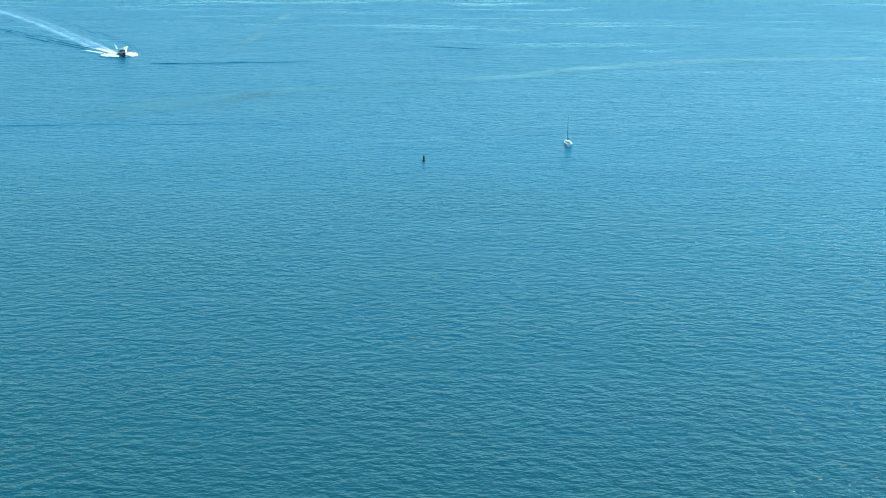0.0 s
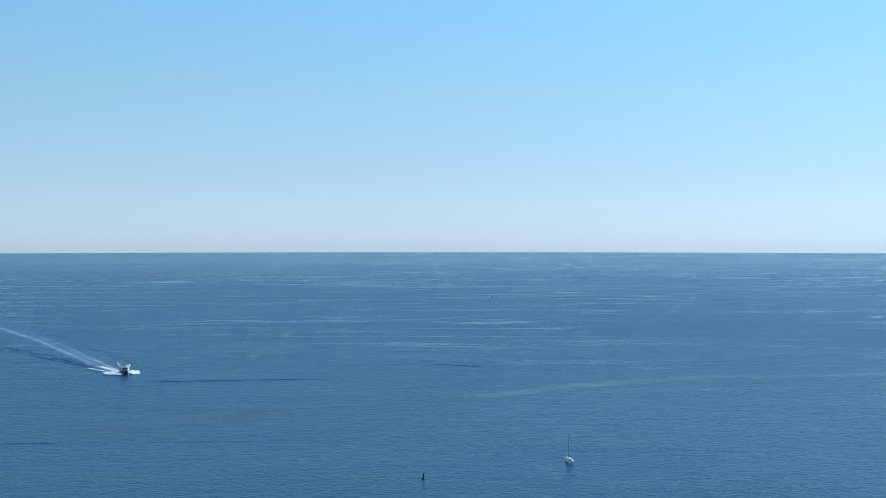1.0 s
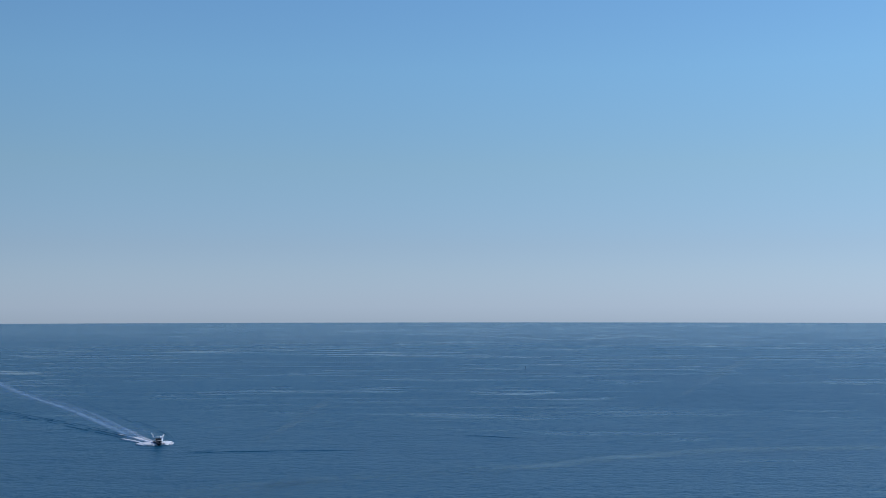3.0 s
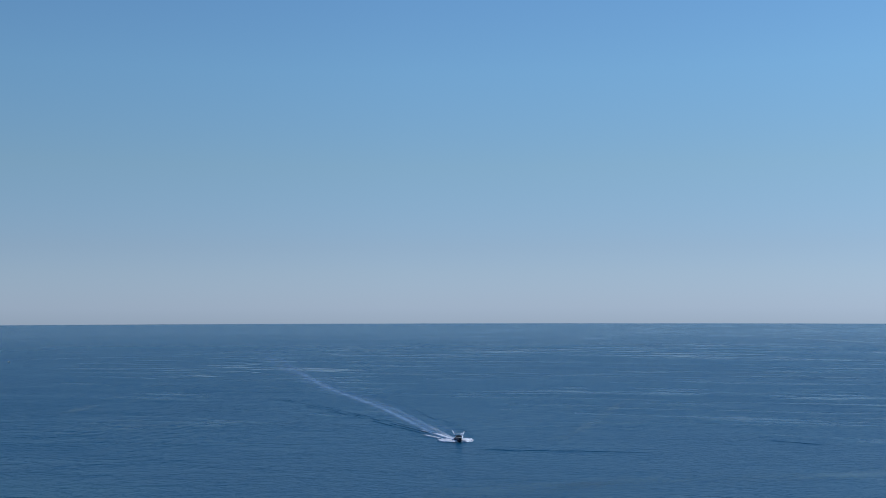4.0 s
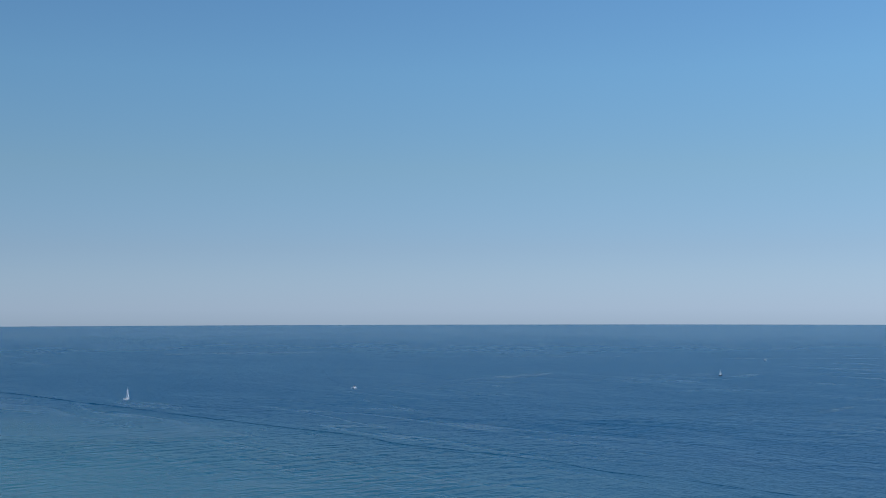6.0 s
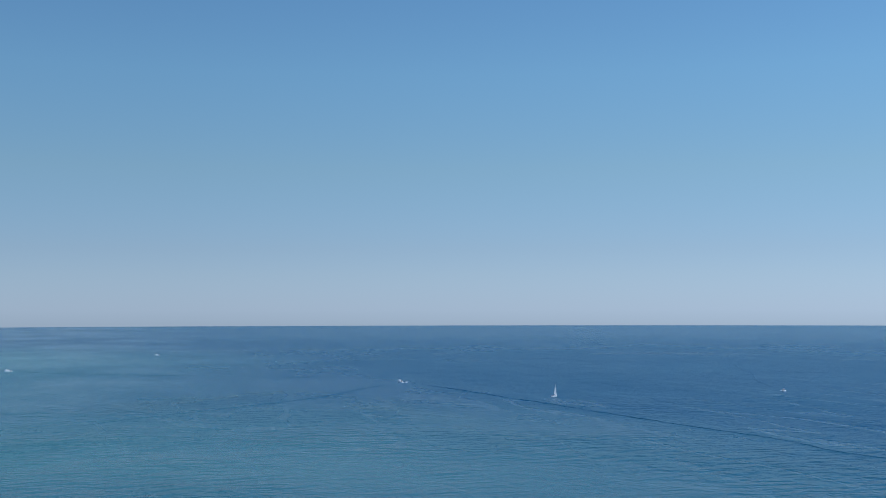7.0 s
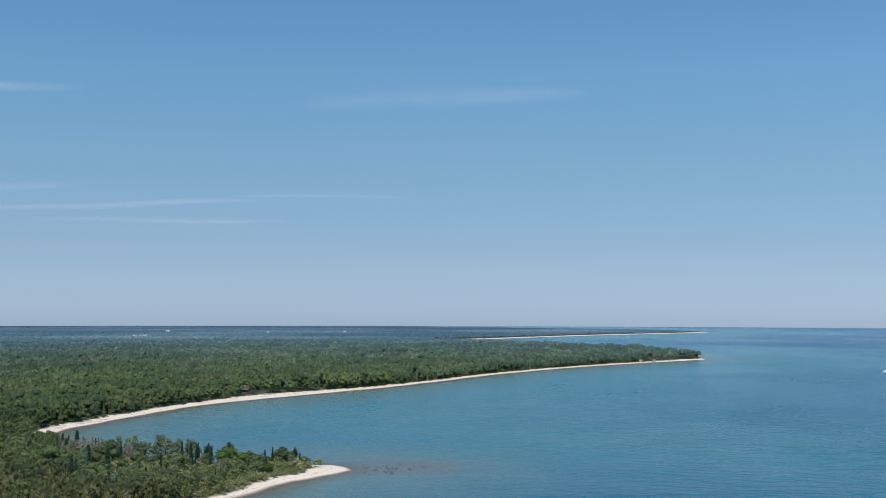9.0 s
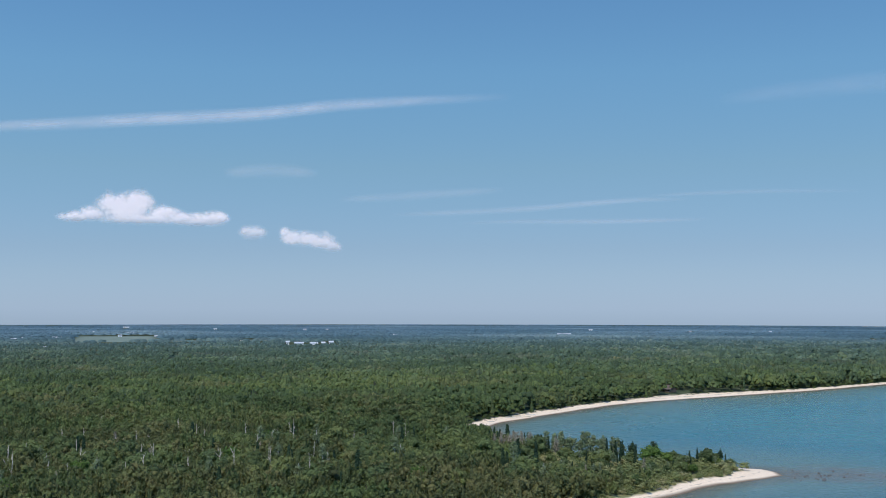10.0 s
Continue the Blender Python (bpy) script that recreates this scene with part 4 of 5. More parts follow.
for x, y, h, w in [(-382, -279, 7.5, 1.4), (-411, -249, 8.2, 1.0), (-415, -248, 7, 0.9), (-426, -382, 9, 1.0), (-416, -379, 9, 1.0), (-387, -317, 7.5, 0.9), (-382, -310, 6, 1.0),
                   (-390, -296, 5.5, 1.1), (-394, -288, 5, 1.2), (-386, -301, 5.5, 1.1), (-384, -312, 6, 1.0), (-396, -275, 5.5, 1.2), (-405, -253, 5.5, 1.1), (-413, -252, 6, 1.0), (-380, -290, 5, 1.2), (-391, -273, 4.5, 1.3),
                   (-365, -285, 4.5, 1.2), (-372, -297, 5.5, 1.1), (-360, -272, 4, 1.3), (-405, -261, 6, 1.0), (-403, -257, 6, 1.1), (-384, -259, 5, 1.2), (-372, -252, 4, 1.3)]:
    groves["broadleaf"].at(x, y, h, w, x * 1.3)
for x, y, h in [(-383, -333, 9), (-381, -329, 9.5), (-379, -325, 10), (-382, -325, 10), (-379, -321, 10), (-381, -320, 9), (-379, -317, 8), (-384, -304, 9), (-377, -328, 9), (-376, -323, 9), (-383, -322, 10), (-381, -315, 9), (-385, -328, 10), (-378, -313, 8), (-386, -320, 9), (-374, -318, 9), (-375, -330, 9)]:
    groves["bare"].at(x, y, h * 0.98, 0.95, x + y)
for x, y in [(-312, -543), (-284, -454), (-265, -384), (-248, -401), (-266, -397), (-204, -391), (-204, -377), (-191, -392), (-248, -463), (-328, -409), (-326, -404),
             (-308, -396), (-337, -377), (-370, -387), (-371, -380), (-279, -326), (-264, -318), (-254, -328), (-256, -361), (-292, -350), (-230, -418), (-300, -440), (-255, -425), (-270, -440), (-240, -380), (-222, -400), (-215, -430), (-290, -420), (-310, -470), (-262, -470), (-235, -350), (-246, -338), (-226, -364), (-212, -352), (-272, -352), (-286, -378), (-318, -428), (-198, -410)]:
    groves["dead"].at(x, y, 10.2 + (x * 7 % 5) * 0.4, 0.9, x)
# small trees among the shrubs of the point
_rng = np.random.default_rng(83)
_low = thin_out(polar_scatter(_rng, 113, 138, 385, 520, 14), 4.2, _rng)
_low = _low[(inland(_low) > 15) & (scrubby(_low) > 0.42)]
for x, y in _low[:110]:
    k = _rng.choice(["broadleaf", "spruce", "lime", "aspen", "bare"], p=[0.50, 0.20, 0.09, 0.18, 0.03])
    groves[k].at(x, y, _rng.uniform(2.6, 5.2) * (1.2 if k == "aspen" else 1.0), _rng.uniform(0.8, 1.2), _rng.uniform(0, 6))
# the trees that stand nearest, behind the shore of the point
_rng = np.random.default_rng(77)
_front = thin_out(polar_scatter(_rng, 113, 156, 392, 600, 60), 5.5, _rng)
_ok = (inland(_front) > 22) & (scrubby(_front) < 0.5)
_spruce = patchiness(_front, 0.02, 9.0)
_near = np.nonzero(_ok)[0]
for i in _near[np.argsort(np.hypot(*_front[_near].T))][:275]:
    (x, y), u = _front[i], _rng.random()
    if u < 0.05 - 0.45 * _spruce[i]:
        groves["spruce"].at(x, y, _rng.uniform(7.0, 10.5), _rng.uniform(0.95, 1.3), _rng.uniform(0, 6))
    elif u > 0.985:
        groves["bare"].at(x, y, _rng.uniform(7.5, 9.5), _rng.uniform(0.8, 1.1), _rng.uniform(0, 6))
    elif u > 0.865:
        groves["lime"].at(x, y, _rng.uniform(6.5, 9.5), _rng.uniform(0.7, 1.0), _rng.uniform(0, 6))
    elif u > 0.83:
        groves["aspen"].at(x, y, _rng.uniform(8.5, 11.5), _rng.uniform(0.7, 1.0), _rng.uniform(0, 6))
    else:
        groves["broadleaf"].at(x, y, _rng.uniform(6.5, 10.5), _rng.uniform(0.75, 1.15), _rng.uniform(0, 6))

# ---------------- houses ----------------


def gable_house(name, label, category, x, y, z, turn, length, depth, eaves, ridge, wall_mat, roof_mat, windows=3, chimney=False, group=""):
    """A gabled house: walls, roof with overhang, door and windows with panes."""
    t = thing(name, label, category, pose(x, y, z, 0, 0, turn), group)
    bm = bmesh.new()
    l, d = length / 2, depth / 2
    ends = []
    for sx in (-l, l):
        ends.append([bm.verts.new(c) for c in ((sx, -d, -0.6), (sx, d, -0.6), (sx, d, eaves), (sx, 0, ridge), (sx, -d, eaves))])
    bm.faces.new(ends[0][::-1])
    bm.faces.new(ends[1])
    for i in range(5):
        j = (i + 1) % 5
        bm.faces.new((ends[0][i], ends[0][j], ends[1][j], ends[1][i]))
    part("wall", bm, wall_mat, t)
    rise = ridge - eaves
    for s in (-1, 1):
        bm = bmesh.new()
        o = 0.7
        e = (s * (d + o), eaves - rise * o / d)
        lo = [bm.verts.new((q, e[0], e[1] + 0.06)) for q in (-l - o, l + o)]
        hi = [bm.verts.new((q, -s * 0.02, ridge + 0.06)) for q in (l + o, -l - o)]
        f = bm.faces.new(lo + hi)
        ext = bmesh.ops.extrude_face_region(bm, geom=[f])
        bmesh.ops.translate(bm, vec=(0, 0, 0.22), verts=[g for g in ext["geom"] if isinstance(g, bmesh.types.BMVert)])
        part("roof", bm, roof_mat, t)
    for i in range(windows):
        q = -l + length * (i + 0.5) / windows
        w = part("window", box_bm((1.3, 0.12, 1.3), (q, -d - 0.04, eaves * 0.58), 0.02), WHITE, t)
        part("pane", box_bm((1.08, 0.06, 1.08), (q, -d - 0.10, eaves * 0.58)), GLASSY, w)
    part("door", box_bm((1.0, 0.12, 2.05), (-l + length * 0.5 / windows + 1.6, -d - 0.05, 1.05), 0.02), DARK, t)
    if chimney:
        part("chimney", box_bm((0.9, 0.9, 2.6), (l * 0.45, depth * 0.12, ridge + 0.3), 0.03), STONE, t)
    return t


lodge = gable_house("lodge", "brown log lodge with shingle roof behind the beach", "house", *HOUSE, 2.0, 78, 10.0, 6.6, 2.7, 5.3, LOGWALL, SHINGLE, 5, True)
bm = box_bm((10.0, 2.6, 0.3), (0, -4.65, 0.45), 0.03)
part("porch_deck", bm, TEAK, lodge)
for q in (-4.8, -2.4, 0, 2.4, 4.8):
    part("porch_post", box_bm((0.22, 0.22, 2.0), (q, -5.7, 1.55), 0.02), LOGWALL, lodge)
part("porch_roof", box_bm((10.7, 2.9, 0.2), (0, -4.75, 2.62), 0.03), SHINGLE, lodge)
for x, y, s in [(-989, -461, 1.0), (-1275, -418, 1.0), (-1450, -357, 1.2), (-1476, -346, 1.1)]:
    gable_house("beach_cabin", "small weathered grey cabin at the edge of the trees", "cabin", x, y, 1.6, 190, 4.2 * s, 3.4 * s, 2.0 * s, 3.0 * s, GREYWOOD, SHINGLE, 2, group="cabins along the bay")
for x, y, l, d, e in [(-1291, -1588, 15, 9, 3.6), (-1311, -1572, 13, 8, 3.2), (-1297, -1627, 6, 6, 4.6), (-1363, -1667, 7, 6, 3.4), (-1346, -1588, 6, 6, 3.0), (-1379, -1605, 8, 6, 3.4)]:
    gable_house("farm_building", "long white farm building with pale metal roof", "farm building", x, y, 2.2, 142, l, d, e, e + 1.8, SIDING, TIN, 4, group="white farm buildings")
for i, (x, y, half) in enumerate(LONE):
    e = 3.4 + (i * 5 % 3) * 0.6
    gable_house("far_house", "distant pale house between the woods", "house", x, y, 2.5, 130 + i * 9 % 40, half * 0.66, 6, e * 0.6, e * 0.6 + 1.1, SIDING, TIN, 3, group="far houses in the woods")


def radio_mast(x, y, h):
    t = thing("radio_mast", "thin steel lattice mast above the far woods", "mast", pose(x, y, 2))
    for k in range(3):
        a = k * 2.094
        part("leg", rod_bm((1.4 * math.cos(a), 1.4 * math.sin(a), 0), (0.3 * math.cos(a), 0.3 * math.sin(a), h), 0.25, 0.2, 5), ALU, t)
    for i in range(1, 9):
        z = h * i / 9
        r = 1.4 - 1.1 * i / 9
        part("brace", box_bm((2 * r, 2 * r, 0.3), (0, 0, z)), ALU, t)
    part("antenna", rod_bm((0, 0, h), (0, 0, h + 3), 0.2, 0.1, 5), WHITE, t)


radio_mast(*bearing(153.6, 4300)[:2], 15)

# ---------------- boats ----------------


def hull_bm(length, beam, free, draft, bow=0.45, stern=0.8, flare=0.75, n=14):
    """A hull lofted over stations from stern (-y) to stem (+y), with its deck closed."""
    bm = bmesh.new()
    rows = []
    for i in range(n + 1):
        s = i / n
        y = (s - 0.5) * length
        half = beam / 2 * (stern + (1 - stern) * math.sin(min(s / 0.45, 1) * math.pi / 2)) * (1 - max(0, (s - 0.5) / 0.5) ** 2.3) + 0.015
        top = free * (1 + bow * max(0, s - 0.3) ** 2)
        keel = -draft * (1 - max(0, (s - 0.6) / 0.4) ** 2.2)
        y2 = y + 0.06 * length * max(0, s - 0.75)
        rows.append([bm.verts.new(c) for c in ((0, y, keel), (-half * flare, y, keel * 0.35 + 0.05), (-half, y2, top), (half, y2, top), (half * flare, y, keel * 0.35 + 0.05))])
    for a, b in zip(rows, rows[1:]):
        for i in range(5):
            j = (i + 1) % 5
            bm.faces.new((a[i], a[j], b[j], b[i]))
    bm.faces.new(rows[0])
    bm.faces.new(rows[-1][::-1])
    return bm


def strip_part(name, pts, half, material, parent, height=None, z=0.06, fade=None, across=9, kind=None, seed=0):
    """A band on the lake along a curve: half(s) is its half width, height(s, c) its relief, fade(s, c) how dense it is."""
    n = len(pts)
    d = np.gradient(pts, axis=0)
    d /= np.linalg.norm(d, axis=1)[:, None] + 1e-9
    side = np.stack([-d[:, 1], d[:, 0]], 1)
    s = np.linspace(0, 1, n)[:, None]
    c = np.linspace(-1, 1, across)[None]
    w = np.array([half(q) for q in s[:, 0]])[:, None] * c
    x, y = pts[:, 0:1] + side[:, 0:1] * w, pts[:, 1:2] + side[:, 1:2] * w
    zz = np.full(x.shape, z) + (height(s, c) if height else 0)
    f = np.clip(fade(s, c) if fade else np.ones(x.shape), 0, 1) * np.ones(x.shape)
    i, j = np.meshgrid(np.arange(n - 1), np.arange(across - 1), indexing="ij")
    q = np.stack([i * across + j, (i + 1) * across + j, (i + 1) * across + j + 1, i * across + j + 1], -1).reshape(-1, 4)
    me = arrays_mesh(name, np.stack([x, y, zz], -1).reshape(-1, 3), q, material, True, fade=f, offshore=-inland(np.column_stack([x.ravel(), y.ravel()])))
    ob = new(name, me)
    ob.parent = parent
    return ob


def ridge(h, broken=0.0, seed=0, floor=0.35):
    """Relief of one smooth wave crest that dies out at both ends, broken into lengths."""
    def f(s, c):
        amp = np.clip(np.minimum(s / 0.12, (1 - s) / 0.15), 0, 1) * (1 - 0.45 * s)
        if broken:
            gaps = np.array([noise.noise((q * broken, seed * 3.1, 0.5)) for q in s[:, 0]])[:, None]
            amp = amp * np.clip(floor + gaps * 1.6, 0, 1)
        return h * amp * (0.5 + 0.5 * np.cos(c * math.pi)) - 0.05
    return f


def wake_line(name, label, points, steep, step=5.0, broken=9.0, seed=1, lines=2, floor=0.95):
    """Low swells side by side that grow wider with their run; steep is height over half width."""
    t = thing(name, label, "wake", kind="stuff")
    for i in range(lines):
        pts = spline(points, step)
        d = np.gradient(pts, axis=0)
        d /= np.linalg.norm(d, axis=1)[:, None] + 1e-9
        far = np.hypot(pts[:, 0], pts[:, 1])
        half = np.clip(far / 900.0, 0.4, 1.3) * (1.0 - 0.25 * i)
        chop = np.array([noise.noise((x * 0.13, y * 0.13, seed)) + 0.5 * noise.noise((x * 0.4, y * 0.4, seed)) for x, y in pts])
        pts = pts + np.stack([-d[:, 1], d[:, 0]], 1) * (chop * half * 1.1)[:, None]
        pts = pts + np.stack([-d[:, 1], d[:, 0]], 1) * (half * 2.3 * i)[:, None]
        at = np.linspace(0, 1, len(pts))
        relief = ridge(1.0, broken, seed + 0.7 * i, floor)
        strip_part("crest", pts, lambda s: float(np.interp(s, at, half)), WATER, t, lambda s, c: relief(s, c) * (half * steep)[:, None] - 0.02, 0.0, None, 9)
    return t


def spray_part(name, at, size, turn, seed, parent):
    """A low lump of thrown white water with a ragged rim."""
    rng = np.random.default_rng(seed)
    bm = bmesh.new()
    bmesh.ops.create_icosphere(bm, subdivisions=4, radius=1.0)
    for v in bm.verts:
        q = v.co.copy()
        k = 1 + 0.30 * noise.fractal(q * 2.3 + Vector((seed, 0, 0)), 0.8, 2.0, 4)
        v.co = Vector((q.x * k, q.y * k, max(q.z, -0.15) * (k + 0.35 * noise.noise(q * 5 + Vector((0, seed, 0))))))
    bmesh.ops.transform(bm, matrix=pose(*at, 0, 0, turn) @ Matrix.Diagonal((*size, 1)), verts=bm.verts)
    for f in bm.faces:
        f.smooth = True
    return part(name, bm, SPRAY, parent)


def rail(parent, length, half, z, posts=5):
    bm = bmesh.new()
    pts = [(-half, -length / 2, z), (-half * 0.9, 0, z), (-half * 0.35, length * 0.42, z + 0.1), (half * 0.35, length * 0.42, z + 0.1), (half * 0.9, 0, z), (half, -length / 2, z)]
    for a, b in zip(pts, pts[1:]):
        rod(bm, a, b, 0.025, 0.025, 5)
    for a in pts:
        rod(bm, a, (a[0], a[1], z - 0.6), 0.02, 0.02, 5)
    part("rail", bm, ALU, parent)


def motor_cruiser(m):
    """The cruiser that comes on with its bow up: dark hull, cabin with a raked windscreen and flying bridge."""
    t = thing("motor_cruiser", "dark-hulled motor cruiser at speed throwing white spray", "motorboat", m)
    tilt = pose(0, 0, 0.35, 4, 0, 0)
    pieces = [part("hull", hull_bm(9.5, 3.3, 1.25, 0.6), NAVY, t)]
    pieces.append(part("deck", box_bm((2.7, 5.6, 0.12), (0, -1.4, 1.36), 0.04), WHITE, t))
    pieces.append(part("foredeck", hull_bm(4.6, 2.6, 0.22, 0.02, 0.1), WHITE, t))
    pieces[-1].location = (0, 2.2, 1.42)
    bm = box_bm((2.4, 3.4, 1.3), (0, -0.3, 2.0), 0.12)
    for v in bm.verts:
        if v.co.z > 2.2:
            v.co.y = v.co.y * 0.85 - 0.35
            v.co.x *= 0.88
    cabin = part("cabin", bm, NAVY, t, "dark cabin")
    pieces.append(cabin)
    for q in (-0.62, 0.62):
        part("windscreen", box_bm((1.05, 0.06, 0.7), (q, 1.30, 2.12), 0.02), GLASSY, cabin)
    for q in (-1.17, 1.17):
        part("side_window", box_bm((0.05, 1.9, 0.5), (q, -0.4, 2.15), 0.02), GLASSY, cabin)
    pieces.append(part("hardtop", box_bm((2.3, 2.6, 0.1), (0, -0.9, 3.3), 0.04), WHITE, t))
    for q in (-0.95, 0.95):
        for y in (-1.9, 0.2):
            pieces.append(part("hardtop_post", rod_bm((q, y, 2.6), (q, y - 0.15, 3.3), 0.04, 0.04), ALU, t))
    pieces.append(part("swim_platform", box_bm((2.8, 0.9, 0.1), (0, -5.1, 0.45), 0.03), TEAK, t))
    rail(t, 6.5, 1.35, 2.0)
    for p in pieces:
        p.matrix_basis = tilt @ p.matrix_basis
    return t


def runabout(m, length, label, name="motorboat"):
    t = thing(name, label, "motorboat", m, "motorboats on the lake")
    k = length / 7.0
    part("hull", hull_bm(length, 2.4 * k, 0.9 * k, 0.4 * k), WHITE, t)
    part("cockpit", box_bm((1.7 * k, 2.8 * k, 0.1), (0, -1.2 * k, 0.93 * k), 0.03), WHITE, t)
    cabin = part("cabin", box_bm((1.7 * k, 2.2 * k, 0.95 * k), (0, 0.7 * k, 1.35 * k), 0.1), WHITE, t)
    part("windscreen", box_bm((1.5 * k, 0.06, 0.5 * k), (0, 1.82 * k, 1.5 * k), 0.02), GLASSY, cabin)
    part("canopy", box_bm((1.8 * k, 1.9 * k, 0.08), (0, -0.5 * k, 2.15 * k), 0.03), NAVY, t)
    for q in (-0.8, 0.8):
        part("canopy_post", rod_bm((q * k, -1.2 * k, 0.9 * k), (q * k, -1.2 * k, 2.15 * k), 0.03, 0.03), ALU, t)
        part("canopy_post", rod_bm((q * k, 0.2 * k, 1.7 * k), (q * k, 0.2 * k, 2.15 * k), 0.03, 0.03), ALU, t)
    part("outboard", box_bm((0.5, 0.6, 1.1), (0, -length / 2 - 0.3, 0.75 * k), 0.1), DARK, t)
    return t


def sailing_boat(m, length, mast, label, sails, dark=False):
    t = thing("sailing_boat", label, "sailing boat", m, "sailing boats on the lake")
    k = length / 7.0
    part("hull", hull_bm(length, 2.5 * k, 0.95 * k, 0.35, 0.35, 0.72), NAVY if dark else WHITE, t)
    cabin = part("cabin", box_bm((1.5 * k, 2.5 * k, 0.5 * k), (0, 0.8 * k, 1.15 * k), 0.12), WHITE, t)
    for q in (-0.76, 0.76):
        part("cabin_window", box_bm((0.04, 1.4 * k, 0.2 * k), (q * k, 0.8 * k, 1.2 * k), 0.02), GLASSY, cabin)
    part("cockpit", box_bm((1.3 * k, 2.1 * k, 0.06), (0, -1.9 * k, 0.99 * k), 0.02), DARK if not sails else TEAK, t)
    part("tiller", rod_bm((0, -3.2 * k, 1.1 * k), (0.1, -2.2 * k, 1.35 * k), 0.03, 0.02), TEAK, t)
    top = mast
    part("mast", rod_bm((0, 0.7 * k, 0.8 * k), (0, 0.6 * k, top), 0.085, 0.06, 8), ALU if sails else MAST, t)
    part("boom", rod_bm((0, 0.7 * k, 2.0 * k), (0.15, -2.6 * k, 2.05 * k), 0.055, 0.05, 6), ALU, t)
    bm = bmesh.new()
    for a, b in (((0, 0.6 * k, top), (0, 3.5 * k, 1.2 * k)), ((0, 0.6 * k, top), (0, -3.4 * k, 1.0 * k)), ((0, 0.6 * k, top * 0.95), (1.15 * k, 0.4 * k, 0.95 * k)), ((0, 0.6 * k, top * 0.95), (-1.15 * k, 0.4 * k, 0.95 * k))):
        rod(bm, a, b, 0.012, 0.012, 3)
    part("rigging", bm, ALU, t)
    for z in (0.62,):
        part("spreader", rod_bm((-0.6 * k, 0.63 * k, top * z), (0.6 * k, 0.63 * k, top * z), 0.025, 0.025, 5), ALU, t)
    if sails:
        def sail(name, tack, head, clew, belly):
            bm = bmesh.new()
            n = 8
            rows = []
            for i in range(n + 1):
                a = Vector(tack).lerp(Vector(head), i / n)
                b = Vector(clew).lerp(Vector(head), i / n)
                row = []
                for j in range(5):
                    p = a.lerp(b, j / 4)
                    p.x += belly * math.sin(j / 4 * math.pi) * (1 - i / n) + belly * 0.2 * math.sin(j / 4 * math.pi)
                    row.append(bm.verts.new(p))
                rows.append(row)
            for r0, r1 in zip(rows, rows[1:]):
                for j in range(4):
                    bm.faces.new((r0[j], r0[j + 1], r1[j + 1], r1[j]))
            bmesh.ops.solidify(bm, geom=list(bm.faces), thickness=0.02)
            part(name, bm, SAIL, t)
        sail("mainsail", (0.03, 0.5 * k, 2.15 * k), (0.03, 0.5 * k, top * 0.98), (0.9 * k, -2.5 * k, 2.2 * k), 0.35)
        sail("jib", (0, 3.3 * k, 1.3 * k), (0, 0.8 * k, top * 0.85), (0.7 * k, 0.0, 1.6 * k), 0.3)
    else:
        bm = rod_bm((0, 0.5 * k, 2.22 * k), (0.12, -2.4 * k, 2.25 * k), 0.16, 0.11, 8)
        part("furled_sail", bm, NAVY, t, "dark furled sail cover")
    return t


def heading(dx, dy):
    """Turn that points a boat's bow (+y) along (dx, dy)."""
    return math.degrees(math.atan2(-dx, dy))


# cruiser and its wake
CRUISER = (-151, 552)
motor_cruiser(pose(*CRUISER, 0.1, 0, 0, heading(0.50, -0.86)))
spray = thing("bow_spray", "white spray thrown out on both sides of the cruiser", "spray", pose(*CRUISER, 0, 0, 0, heading(0.50, -0.86)), kind="stuff")
spray_part("spray_sheet", (4.6, -2.8, 0.0), (3.6, 6.2, 1.0), 32, 3, spray)
spray_part("spray_sheet", (-4.4, -2.0, 0.0), (3.4, 5.6, 1.1), -32, 9, spray)
for side, at, size, lean, seed in ((-1, (-2.3, -4.2, 2.0), (0.5, 1.0, 2.7), -38, 23), (1, (0.7, -6.0, 3.2), (0.28, 0.7, 2.2), 28, 27)):
    spray_part("plume", (0, 0, 0), size, 0, seed, spray).matrix_basis = pose(*at, 0, lean, 0)
spray_part("stern_wash", (1.5, -22.0, 0.0), (1.3, 17.0, 0.5), 3, 15, spray)
spray_part("stern_wash", (-8.0, -24, 0.0), (0.7, 13.0, 0.42), -14, 17, spray)
spray_part("stern_wash", (7.5, -22, 0.0), (0.9, 12.0, 0.6), 14, 19, spray)
wake = thing("cruiser_wake", "long foam trail and wave crests behind the cruiser", "wake", kind="stuff")
TRACK = spline([(-155, 560), (-200, 645), (-256, 746), (-365, 925), (-545, 1252), (-660, 1470), (-794, 1733)], 4)
strip_part("foam_trail", TRACK, lambda s: 2.2 + 7 * s ** 0.6, FOAM, wake, None, 0.07, lambda s, c: (1 - np.abs(c) ** 1.5) * np.clip(1 - s / 0.09, 0, 1) ** 1.6, 9)
strip_part("foam_trail", TRACK, lambda s: 9.0 + 30 * s ** 0.6, TRAIL, wake, None, 0.05, lambda s, c: (0.85 * np.exp(-((c - 0.25) / 0.5) ** 2) * (0.8 + 0.2 * np.cos(c * 14 + s * 9)) + 0.35 * np.exp(-((c + 0.6) / 0.2) ** 2)) * np.clip(s / 0.02, 0, 1) * (1 - s) ** 0.4, 25)
